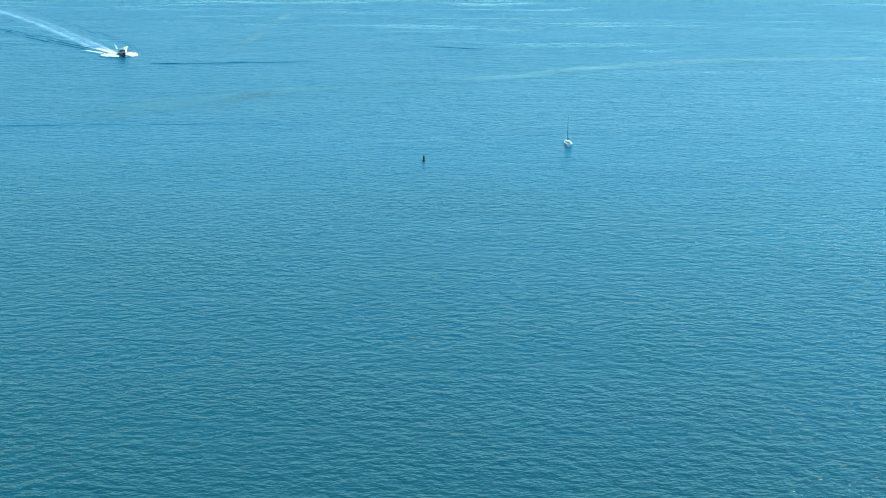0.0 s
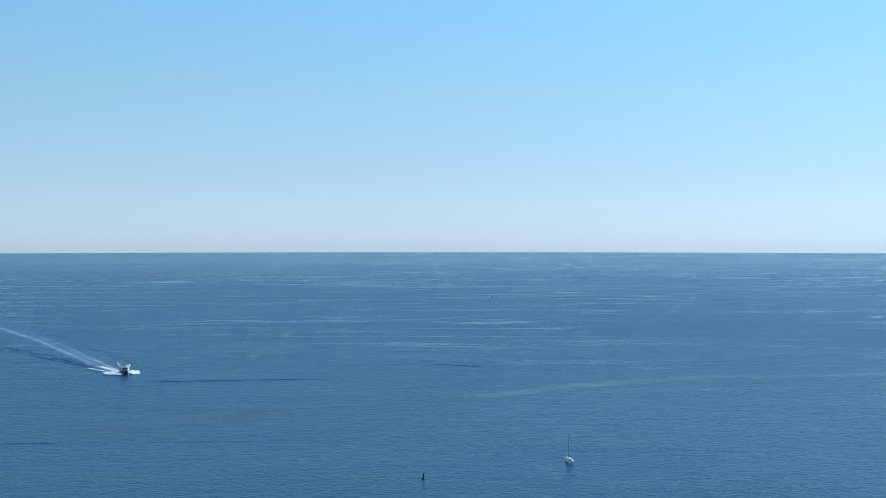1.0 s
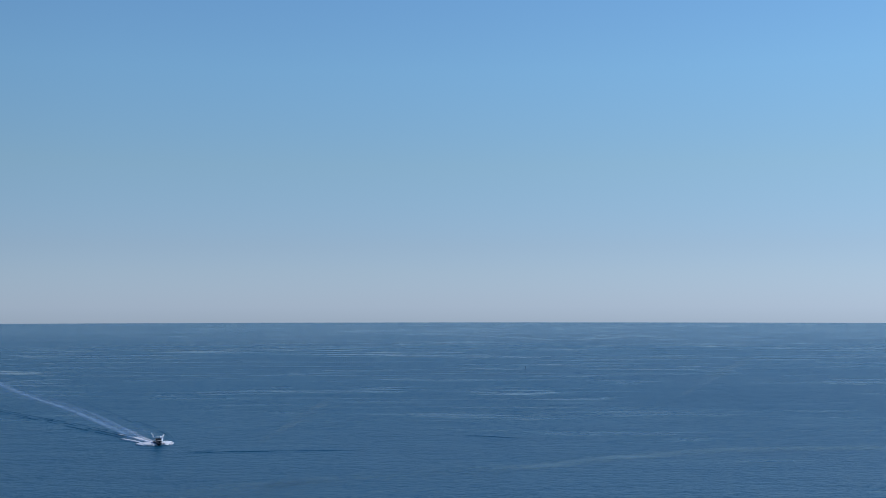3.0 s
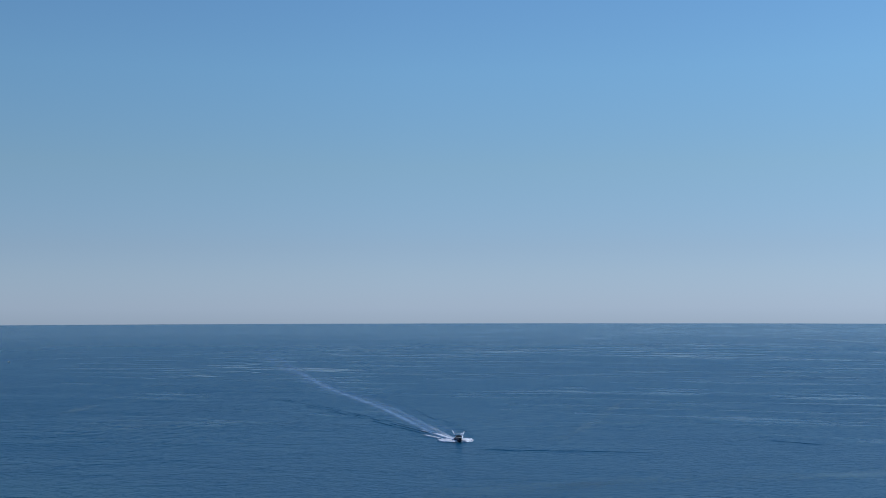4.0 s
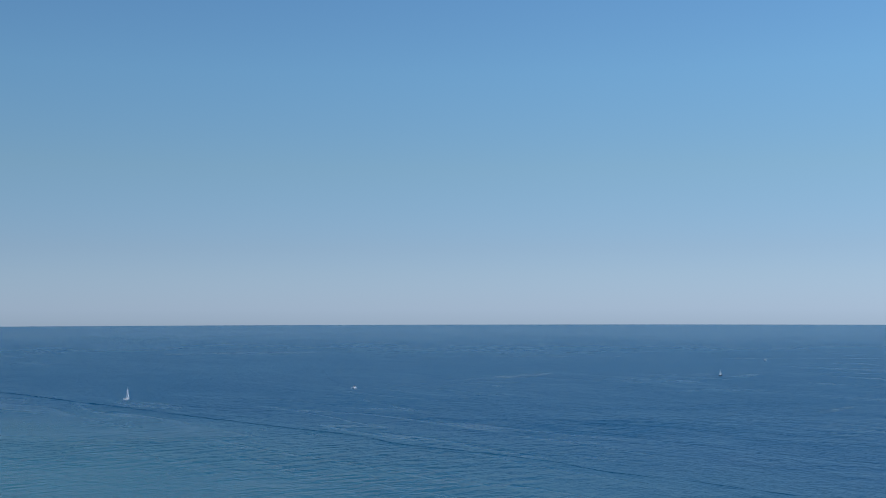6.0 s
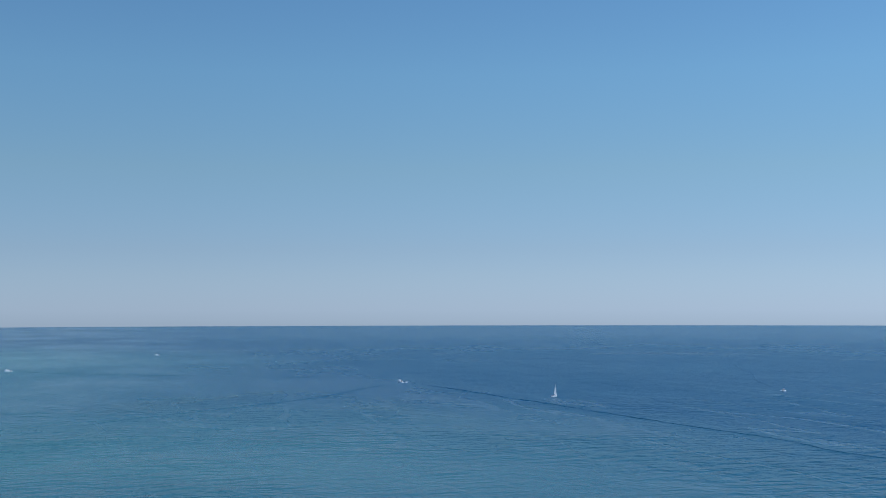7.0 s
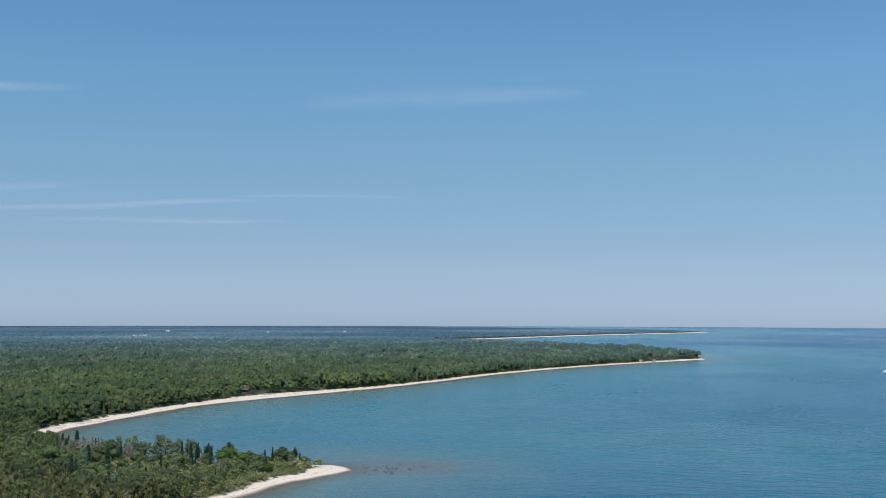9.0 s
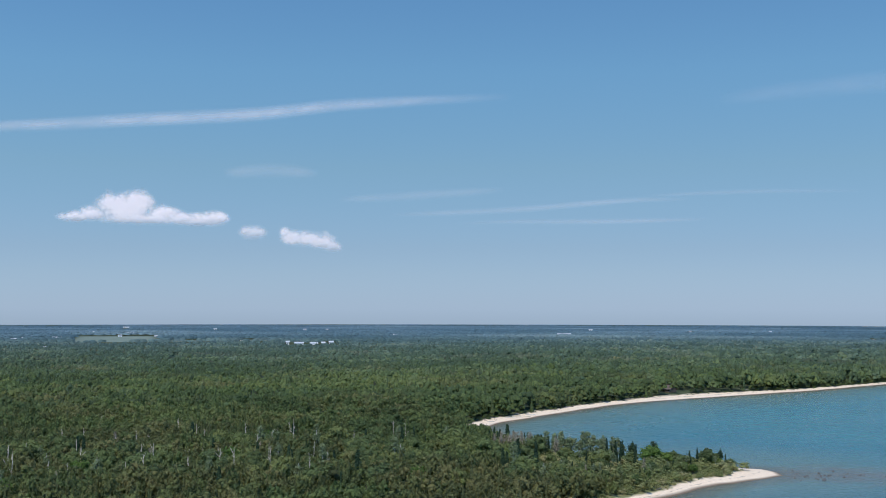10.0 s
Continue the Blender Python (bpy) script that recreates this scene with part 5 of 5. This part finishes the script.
for k, (pts, h, half, seed) in enumerate([
        ([(-156, 560), (-172, 581), (-198, 612), (-238, 660), (-274, 698), (-315, 746), (-360, 797)], 0.42, 0.85, 3),
        ([(-162, 562), (-181, 586), (-207, 616), (-247, 664), (-284, 703), (-326, 752), (-372, 804)], 0.40, 0.8, 5),
        ([(-151, 556), (-165, 576), (-190, 608), (-229, 656), (-264, 693), (-304, 740), (-346, 788)], 0.30, 0.7, 6),
        ([(-149, 566), (-163, 606), (-203, 674), (-256, 765), (-316, 866)], 0.40, 1.3, 7),
        ([(-148, 572), (-166, 617), (-208, 688), (-262, 782), (-322, 884)], 0.36, 1.2, 9),
        ([(-150, 578), (-172, 628), (-213, 698), (-270, 795), (-330, 898)], 0.32, 1.2, 11)]):
    strip_part("crest", spline(pts, 3), lambda s, half=half: half * (0.8 + 0.6 * s), WATER, wake, ridge(h * 1.25, 14 if k > 2 else 40, seed, 0.6 if k > 2 else 0.9), 0.0, None, 9)
strip_part("breaking_crest", spline([(-157, 560), (-172, 580), (-198, 611), (-225, 645)], 2), lambda s: 1.6 * (1 - s) + 0.4, FOAM, wake, None, 0.62,
           lambda s, c: (1 - c * c) * np.clip(0.9 - s * 0.7, 0, 1) * (0.5 + 0.5 * np.sin(s * 40)), 5)

# the near yacht under bare mast, and the marks
sailing_boat(pose(36.4, 336, 0, 0, 0, 5), 5.8, 8.2, "white sailing boat with bare mast and covered boom", False)


def spar_buoy(x, y, h, label):
    t = thing("spar_buoy", label, "buoy", pose(x, y, 0, 2, 3, 0))
    part("body", rod_bm((0, 0, -0.8), (0, 0, h * 0.62), 0.26, 0.24, 12), DARK, t)
    part("collar", rod_bm((0, 0, 0.05), (0, 0, 0.25), 0.42, 0.36, 12), DARK, t)
    part("topmark", rod_bm((0, 0, h * 0.62), (0, 0, h), 0.22, 0.05, 12), NAVY, t)


spar_buoy(-5.3, 312, 1.75, "dark spar buoy standing upright in the water")
spar_buoy(51.3, 1236, 4.0, "tall dark channel buoy far out on the lake")

# other boats
sailing_boat(pose(-811, 346, 0, 0, 3, 41), 7.5, 10.2, "small boat under full white sails", True)
sailing_boat(pose(-724, 911, 0, 0, 0, 62), 5.5, 6.6, "far sailing boat with dark hull under short sail", True, True)
runabout(pose(-1027, 286, 0, 0, 0, heading(-0.99, -0.12)), 8.5, "white motorboat heading away with foam at its stern")
runabout(pose(-1349, -64, 0, 0, 0, heading(-0.65, -0.75)), 8.0, "white motorboat crossing the bay")
runabout(pose(-1752, 121, 0, 0, 0, heading(-0.3, -0.9)), 7.0, "white motorboat far out on the lake")
runabout(pose(-806, 541, 0, 0, 0, heading(0.86, -0.5)), 7.0, "white motorboat with a short curved wake")
runabout(pose(-900, 1220, 0, 0, 0, 60), 6.5, "small far boat on the lake")
_w = thing("stern_foam", "white foam at the stern of the receding motorboat", "foam", pose(-1020, 287, 0, 0, 0, heading(-0.99, -0.12)), kind="stuff")
spray_part("foam_lump", (-2.0, -3.4, 0), (1.0, 2.6, 0.5), 8, 31, _w)
spray_part("foam_lump", (2.1, -3.4, 0), (1.1, 2.6, 0.5), -8, 33, _w)
_w = thing("bow_foam", "white foam round the motorboat with the curved wake", "foam", pose(-806, 541, 0, 0, 0, heading(0.86, -0.5)), kind="stuff")
spray_part("foam_lump", (-1.5, -2.5, 0), (0.9, 3.4, 0.45), 8, 35, _w)
spray_part("foam_lump", (1.5, -2.5, 0), (0.9, 3.4, 0.45), -8, 37, _w)
_w = thing("bow_foam", "white foam along the hull of the crossing motorboat", "foam", pose(-1349, -64, 0, 0, 0, heading(-0.65, -0.75)), kind="stuff")
spray_part("foam_lump", (-1.7, -1.5, 0), (0.9, 4.0, 0.7), 5, 39, _w)
spray_part("foam_lump", (1.7, -1.5, 0), (0.9, 4.0, 0.7), -5, 41, _w)

# old wakes across the lake
wake_line("old_wake", "long dark wave line left across the lake by a passing boat", [(-1020, 287), (-922, 301), (-813, 310), (-729, 318), (-652, 323), (-567, 332), (-505, 339), (-459, 335), (-414, 342), (-366, 346), (-330, 342), (-287, 348), (-217, 351), (-139, 365), (-83, 369), (-30, 372), (15, 374)], 0.60, 3, 100, 2, 2, 0.82)
wake_line("old_wake", "spreading wave line of the receding motorboat", [(-1020, 284), (-948, 231), (-861, 175), (-788, 99), (-718, 25), (-640, -40)], 0.40, 4, 50, 4, 3, 0.85)
wake_line("old_wake", "wave line trailing the motorboat that crosses the bay", [(-1344, -60), (-1277, -6), (-1175, 135), (-1109, 237), (-1072, 289)], 0.26, 5, 15, 6)
wake_line("old_wake", "wave line rolling towards the sandy point", [(-380, -145), (-407, -103), (-433, -60), (-445, -29), (-463, -12), (-486, 27), (-506, 59), (-540, 110)], 0.30, 3, 60, 8, 3, 0.45)
wake_line("old_wake", "curved wave line behind the small motorboat", [(-812, 545), (-880, 575), (-951, 610), (-1060, 672), (-1141, 711), (-1268, 774)], 0.28, 4, 10, 10)
wake_line("old_wake", "faint train of old waves on the open lake", [(-433, 450), (-406, 443), (-375, 442), (-341, 440), (-311, 433), (-274, 417), (-247, 414)], 0.36, 3, 40, 16, 3, 0.6)
wake_line("old_wake", "short dark wave line ahead of the cruiser", [(-135, 523), (-106, 526), (-80, 530), (-50, 532)], 0.60, 3, 20, 12)
wake_line("old_wake", "short dark wave on the open lake", [(-6, 594), (6, 590), (20, 583)], 0.55, 3, 7, 14)
_train = thing("wave_train", "parallel low wave crests fading across the lake", "waves", kind="stuff")
for i in range(14):
    o = i * 7.0
    strip_part("crest", spline([(-590 + o, 415 + o * 0.8), (-436, 438 + o), (-348, 446 + o * 0.9), (-250, 436 + o * 0.7)], 4), lambda s: 0.75, WATER, _train, ridge(0.20, 16, 20 + i, 0.55), 0.0, None, 7)
for i in range(16):
    o = i * 5.5
    strip_part("crest", spline([(-500 - o, -60 - o * 0.3), (-530 - o, -10), (-560 - o, 40), (-600 - o, 100)], 3), lambda s: 0.7, WATER, _train, ridge(0.18, 14, 40 + i, 0.55), 0.0, None, 7)

# slicks of calmer water
def slick(pts, half, dense):
    t = thing("slick", "streak of calmer paler water on the rippled lake", "slick", kind="stuff")
    calm = CALM if pts[0][0] > -530 or pts[0][1] > 400 else CALM_BAY
    dense = dense * (0.5 if calm is CALM_BAY else 1.0)
    strip_part("calm_water", spline(pts, 12), lambda s: half * (0.55 + 0.45 * math.sin(s * math.pi)), calm, t, None, 0.035,
               lambda s, c: dense * (1 - c * c) * np.clip(np.minimum(s / 0.2, (1 - s) / 0.2), 0, 1), 7)


slick([(-84, 402), (-65, 439), (-32, 455), (4, 470), (36, 490), (69, 514), (127, 539), (205, 548), (300, 560)], 11, 0.85)
slick([(-118, 372), (-106, 400), (-80, 420), (-40, 428)], 18, 0.8)
slick([(-106, 540), (-103, 633), (-104, 779), (-106, 870)], 5, 0.5)
slick([(114, 780), (164, 911), (267, 1247), (353, 1530)], 7, 0.3)
slick([(-400, 1098), (-240, 1106), (-110, 1102)], 7, 0.7)
slick([(-90, 1139), (60, 1146), (240, 1132)], 7, 0.8)
slick([(220, 1040), (341, 978)], 6, 0.8)
slick([(-300, 1215), (-79, 1208), (130, 1235), (300, 1215)], 8, 0.6)
slick([(-520, 1340), (-280, 1380), (-60, 1360)], 9, 0.6)
slick([(-50, 1500), (180, 1530), (420, 1480)], 10, 0.7)
slick([(-130, 2786), (65, 2528), (168, 2300), (300, 2500), (470, 2640)], 26, 0.8)
slick([(-600, 2000), (-300, 2100), (0, 2060)], 18, 0.7)
slick([(-700, 1650), (-450, 1760), (-250, 1740)], 14, 0.7)
slick([(-839, 678), (-848, 752), (-869, 836)], 16, 0.55)
slick([(-790, 870), (-760, 920), (-700, 975)], 9, 0.6)
slick([(-1000, 1200), (-900, 1330), (-760, 1440)], 14, 0.6)
slick([(-426, 630), (-446, 700)], 8, 0.5)
slick([(-1300, 900), (-1200, 1080), (-1100, 1200)], 16, 0.6)
slick([(-1600, 700), (-1560, 860), (-1500, 1000)], 18, 0.6)
slick([(-770, 10), (-894, 107), (-950, 185)], 34, 0.5)
slick([(-790, 185), (-706, 212), (-590, 222)], 22, 0.45)
slick([(-537, -160), (-613, -118), (-760, -105), (-905, -107)], 26, 0.4)
slick([(-1500, 300), (-1480, 480), (-1420, 640)], 16, 0.6)
slick([(-1900, 100), (-1920, 350), (-1880, 600)], 24, 0.6)
slick([(-1480, -270), (-1560, -215), (-1640, -170)], 20, 0.6)
slick([(-700, -330), (-850, -300), (-1000, -310)], 16, 0.4)
slick([(-1250, -220), (-1350, -120), (-1400, 0)], 22, 0.5)

# ---------------- stones, logs, clouds ----------------


def boulder(x, y, r, seed):
    bm = bmesh.new()
    bmesh.ops.create_icosphere(bm, subdivisions=2, radius=r)
    for v in bm.verts:
        q = v.co / r
        v.co *= 1 + 0.3 * noise.noise(q * 1.5 + Vector((seed * 3.7, 0, 0)))
        v.co.z *= 0.62
    for f in bm.faces:
        f.smooth = True
    ob = part("boulder", bm, STONE, None, "dark wet boulder in the shallows off the point")
    ob.location = (x, y, 0.02)
    return tagged(ob, category="rock", group="boulders off the point")


for i, (x, y, r) in enumerate([(-434, -222, 0.5), (-428, -216, 0.6), (-432, -217, 0.45), (-425, -209, 0.5), (-424, -206, 0.9), (-430, -205, 0.4), (-437, -204, 0.7), (-446, -202, 0.4), (-422, -217, 0.5),
                               (-440, -216, 0.6), (-438, -226, 0.4), (-443, -229, 0.4), (-449, -212, 0.35), (-417, -212, 0.4)]):
    boulder(x, y, r, i)
_rng = np.random.default_rng(91)
for i in range(34):
    a, d = _rng.uniform(-0.6, 2.3), _rng.uniform(6, 26)
    x, y = -428 - d * math.cos(a - 0.6), -219 + d * math.sin(a) * 0.8
    if inland(np.array([(x, y)]))[0] < -0.5:
        boulder(x, y, _rng.uniform(0.18, 0.5), 20 + i)


def log(x, y, length, turn, seed, bleached=False):
    rng = np.random.default_rng(seed)
    bm = rod_bm((-length / 2, 0, 0.2), (length / 2, 0.3, 0.25), 0.26, 0.16, 7)
    rod(bm, (length * 0.2, 0, 0.25), (length * 0.3, 0.9, 0.7), 0.09, 0.04, 5)
    p = np.array([(x, y)])
    ob = part("driftwood_log", bm, SNAG if bleached else DRIFT, None, "bleached driftwood log lying on the beach" if bleached else "grey driftwood log lying on the beach")
    ob.matrix_basis = pose(x, y, float(ground_height(inland(p), beach_width(p), p)[0]) - 0.05, 0, 0, turn)
    return tagged(ob, category="log", group="driftwood logs on the beach")


for i, (x, y, l, a) in enumerate([(-599, -469, 8, 10), (-611, -472, 9, 4), (-588, -466, 7, 14), (-725, -478, 6, 20), (-768, -474, 7, 170), (-827, -466, 8, 165), (-352, -233, 4, 5), (-528, -459, 7, 20),
                                  (-545, -462, 6, 12), (-505, -452, 6, 35), (-690, -482, 7, 0), (-900, -449, 8, 170), (-960, -444, 9, 172)]):
    log(x, y, l, a, i)
for i in range(16):
    x = -492 - 4.2 * i + _rng.uniform(-3, 3)
    k = int(np.argmin(np.abs(SHORE[:, 0] - x) + np.where(SHORE[:, 1] > -420, 999, 0)))
    log(SHORE[k, 0], SHORE[k, 1] - _rng.uniform(5, 10), _rng.uniform(3, 7), _rng.uniform(-50, 50), 40 + i, True)


def cumulus(label, puffs, seed, dense=0.93):
    """A heap of cloud as two bulging faces that thin out to nothing at the rim; puffs are (bearing, height, half width, half height) in degrees."""
    t = thing("cumulus_cloud", label, "cloud", kind="structure")
    d0 = 4500.0
    p = np.array(puffs)
    az = np.arange((p[:, 0] - p[:, 2] * 2).min(), (p[:, 0] + p[:, 2] * 2).max(), 0.035)
    el = np.arange((p[:, 1] - p[:, 3] * 2).min(), (p[:, 1] + p[:, 3] * 2).max(), 0.035)
    A, E = np.meshgrid(az, el, indexing="ij")
    # rounded heads of cloud: folded noise at three sizes
    def billow(a, e):
        return sum(abs(noise.noise((a * k, e * k * 1.2, seed + k))) * w for k, w in ((1.5, 1.2), (3.2, 0.8), (6.5, 0.4))) - 0.5
    ragged = np.array([[billow(a, e) for e in el] for a in az])
    f = np.full(A.shape, -1.0)
    for a, e, w, h in puffs:
        up = np.where(E > e, h, h * 0.75)
        f = np.logaddexp(f * 6, (1 - np.hypot((A - a) / w, (E - e) / up)) * 6) / 6
    smooth = f
    f = f + 0.20 + 0.34 * ragged
    cover = np.clip((f - 0.02) / 0.85, 0, 1)
    cover = cover * cover * (3 - 2 * cover)
    # the tops lean back into the sun, the base stands upright
    low = np.clip((E - p[:, 1].min() + 0.3) / 1.2, 0, 1.5)
    lean = 95.0 * low * low
    relief = 10.0 * np.clip(smooth, -0.3, 1)
    cover = cover * np.clip((E - p[:, 1].min() + 0.36) / 0.62, 0.0, 1)
    n, k = A.shape
    i, j = np.meshgrid(np.arange(n - 1), np.arange(k - 1), indexing="ij")
    q = np.stack([i * k + j, (i + 1) * k + j, (i + 1) * k + j + 1, i * k + j + 1], -1).reshape(-1, 4)
    q = q[cover.ravel()[q].max(1) > 0]
    for side, name in ((-1, "sunlit_face"), (1, "far_face")):
        d = d0 + lean - relief + (30.0 * cover if side > 0 else 0.0)
        v = np.stack([-d * np.sin(np.radians(A)), d * np.cos(np.radians(A)), EYE + d * np.tan(np.radians(E))], -1).reshape(-1, 3)
        ob = new(name, arrays_mesh(name, v, q if side < 0 else q[:, ::-1], CLOUD, True, fade=cover * dense))
        ob.parent = t


cumulus("white cumulus cloud with a soft greyish base", [(149.2, 4.72, 1.2, 0.75), (148.6, 5.1, 0.75, 0.52), (149.8, 4.95, 0.7, 0.45), (151.4, 4.28, 0.75, 0.26), (150.7, 4.45, 0.7, 0.36), (147.4, 4.55, 0.7, 0.42), (146.5, 4.3, 0.7, 0.34), (145.2, 4.3, 0.75, 0.38), (144.7, 4.35, 0.45, 0.3), (148.3, 4.22, 2.4, 0.3), (145.8, 4.14, 1.2, 0.26)], 1.0, 0.80)
cumulus("small ragged white cloud", [(143.2, 3.6, 0.5, 0.44), (143.5, 3.72, 0.36, 0.26), (142.9, 3.62, 0.42, 0.34)], 21.0, 0.55)
cumulus("small white cloud trailing off to one side", [(141.2, 3.42, 0.55, 0.42), (140.5, 3.38, 0.75, 0.42), (139.8, 3.2, 0.7, 0.40), (139.3, 3.0, 0.45, 0.30), (141.65, 3.75, 0.25, 0.24)], 41.0, 0.6)


def cirrus(points, label, thick, density):
    """A thin veil of high cloud along points (bearing, height over the horizon in degrees)."""
    n = 60
    p = spline(points, max(abs(points[-1][0] - points[0][0]), 1) / n)
    d, rows = 4750.0, 13
    az, el = p[:, 0:1], p[:, 1:2]
    s = np.linspace(0, 1, len(p))[:, None]
    c = np.linspace(-1, 1, rows)[None]
    e = np.radians(el + c * thick * (0.55 + 0.45 * np.sin(s * math.pi)))
    a = np.radians(az) * np.ones_like(e)
    d = d + 90.0 * c * np.ones_like(e)
    v = np.stack([-d * np.sin(a), d * np.cos(a), EYE + d * np.tan(e)], -1).reshape(-1, 3)
    i, j = np.meshgrid(np.arange(len(p) - 1), np.arange(rows - 1), indexing="ij")
    q = np.stack([i * rows + j, (i + 1) * rows + j, (i + 1) * rows + j + 1, i * rows + j + 1], -1).reshape(-1, 4)
    ends = np.clip(np.minimum(s / 0.2, (1 - s) / 0.25), 0, 1)
    f = (1 - np.abs(c) ** 1.6) ** 1.5 * ends * density
    ob = new("cirrus_cloud", arrays_mesh("cirrus_cloud", v, q, CIRRUS, True, fade=f))
    return tagged(ob, label, "cloud", kind="structure")


cirrus([(160, 7.75), (154.8, 8.34), (151, 8.72), (147.2, 9.09), (143.1, 9.41), (139, 9.93), (134.8, 10.21), (130.5, 10.38)], "long thin white cirrus streak", 0.40, 0.72)
cirrus([(120.5, 10.0), (117, 10.28), (113, 10.45), (106, 10.6)], "faint veil of cirrus", 0.6, 0.20)
cirrus([(136.4, 4.62), (130.6, 4.86), (125, 5.27), (122, 5.3)], "thin low cirrus streak", 0.20, 0.36)
cirrus([(133, 4.2), (130.6, 4.28), (126.5, 4.27), (121, 4.33)], "thin low cirrus streak", 0.16, 0.30)
cirrus([(139, 5.35), (134.5, 5.61), (130.8, 5.85)], "faint low cirrus streak", 0.28, 0.26)
cirrus([(144.6, 6.55), (142.3, 6.73), (140, 6.62)], "small faint cirrus patch", 0.42, 0.32)
cirrus([(124, 5.5), (119, 5.6), (114, 5.5)], "faint low cirrus streak", 0.14, 0.16)
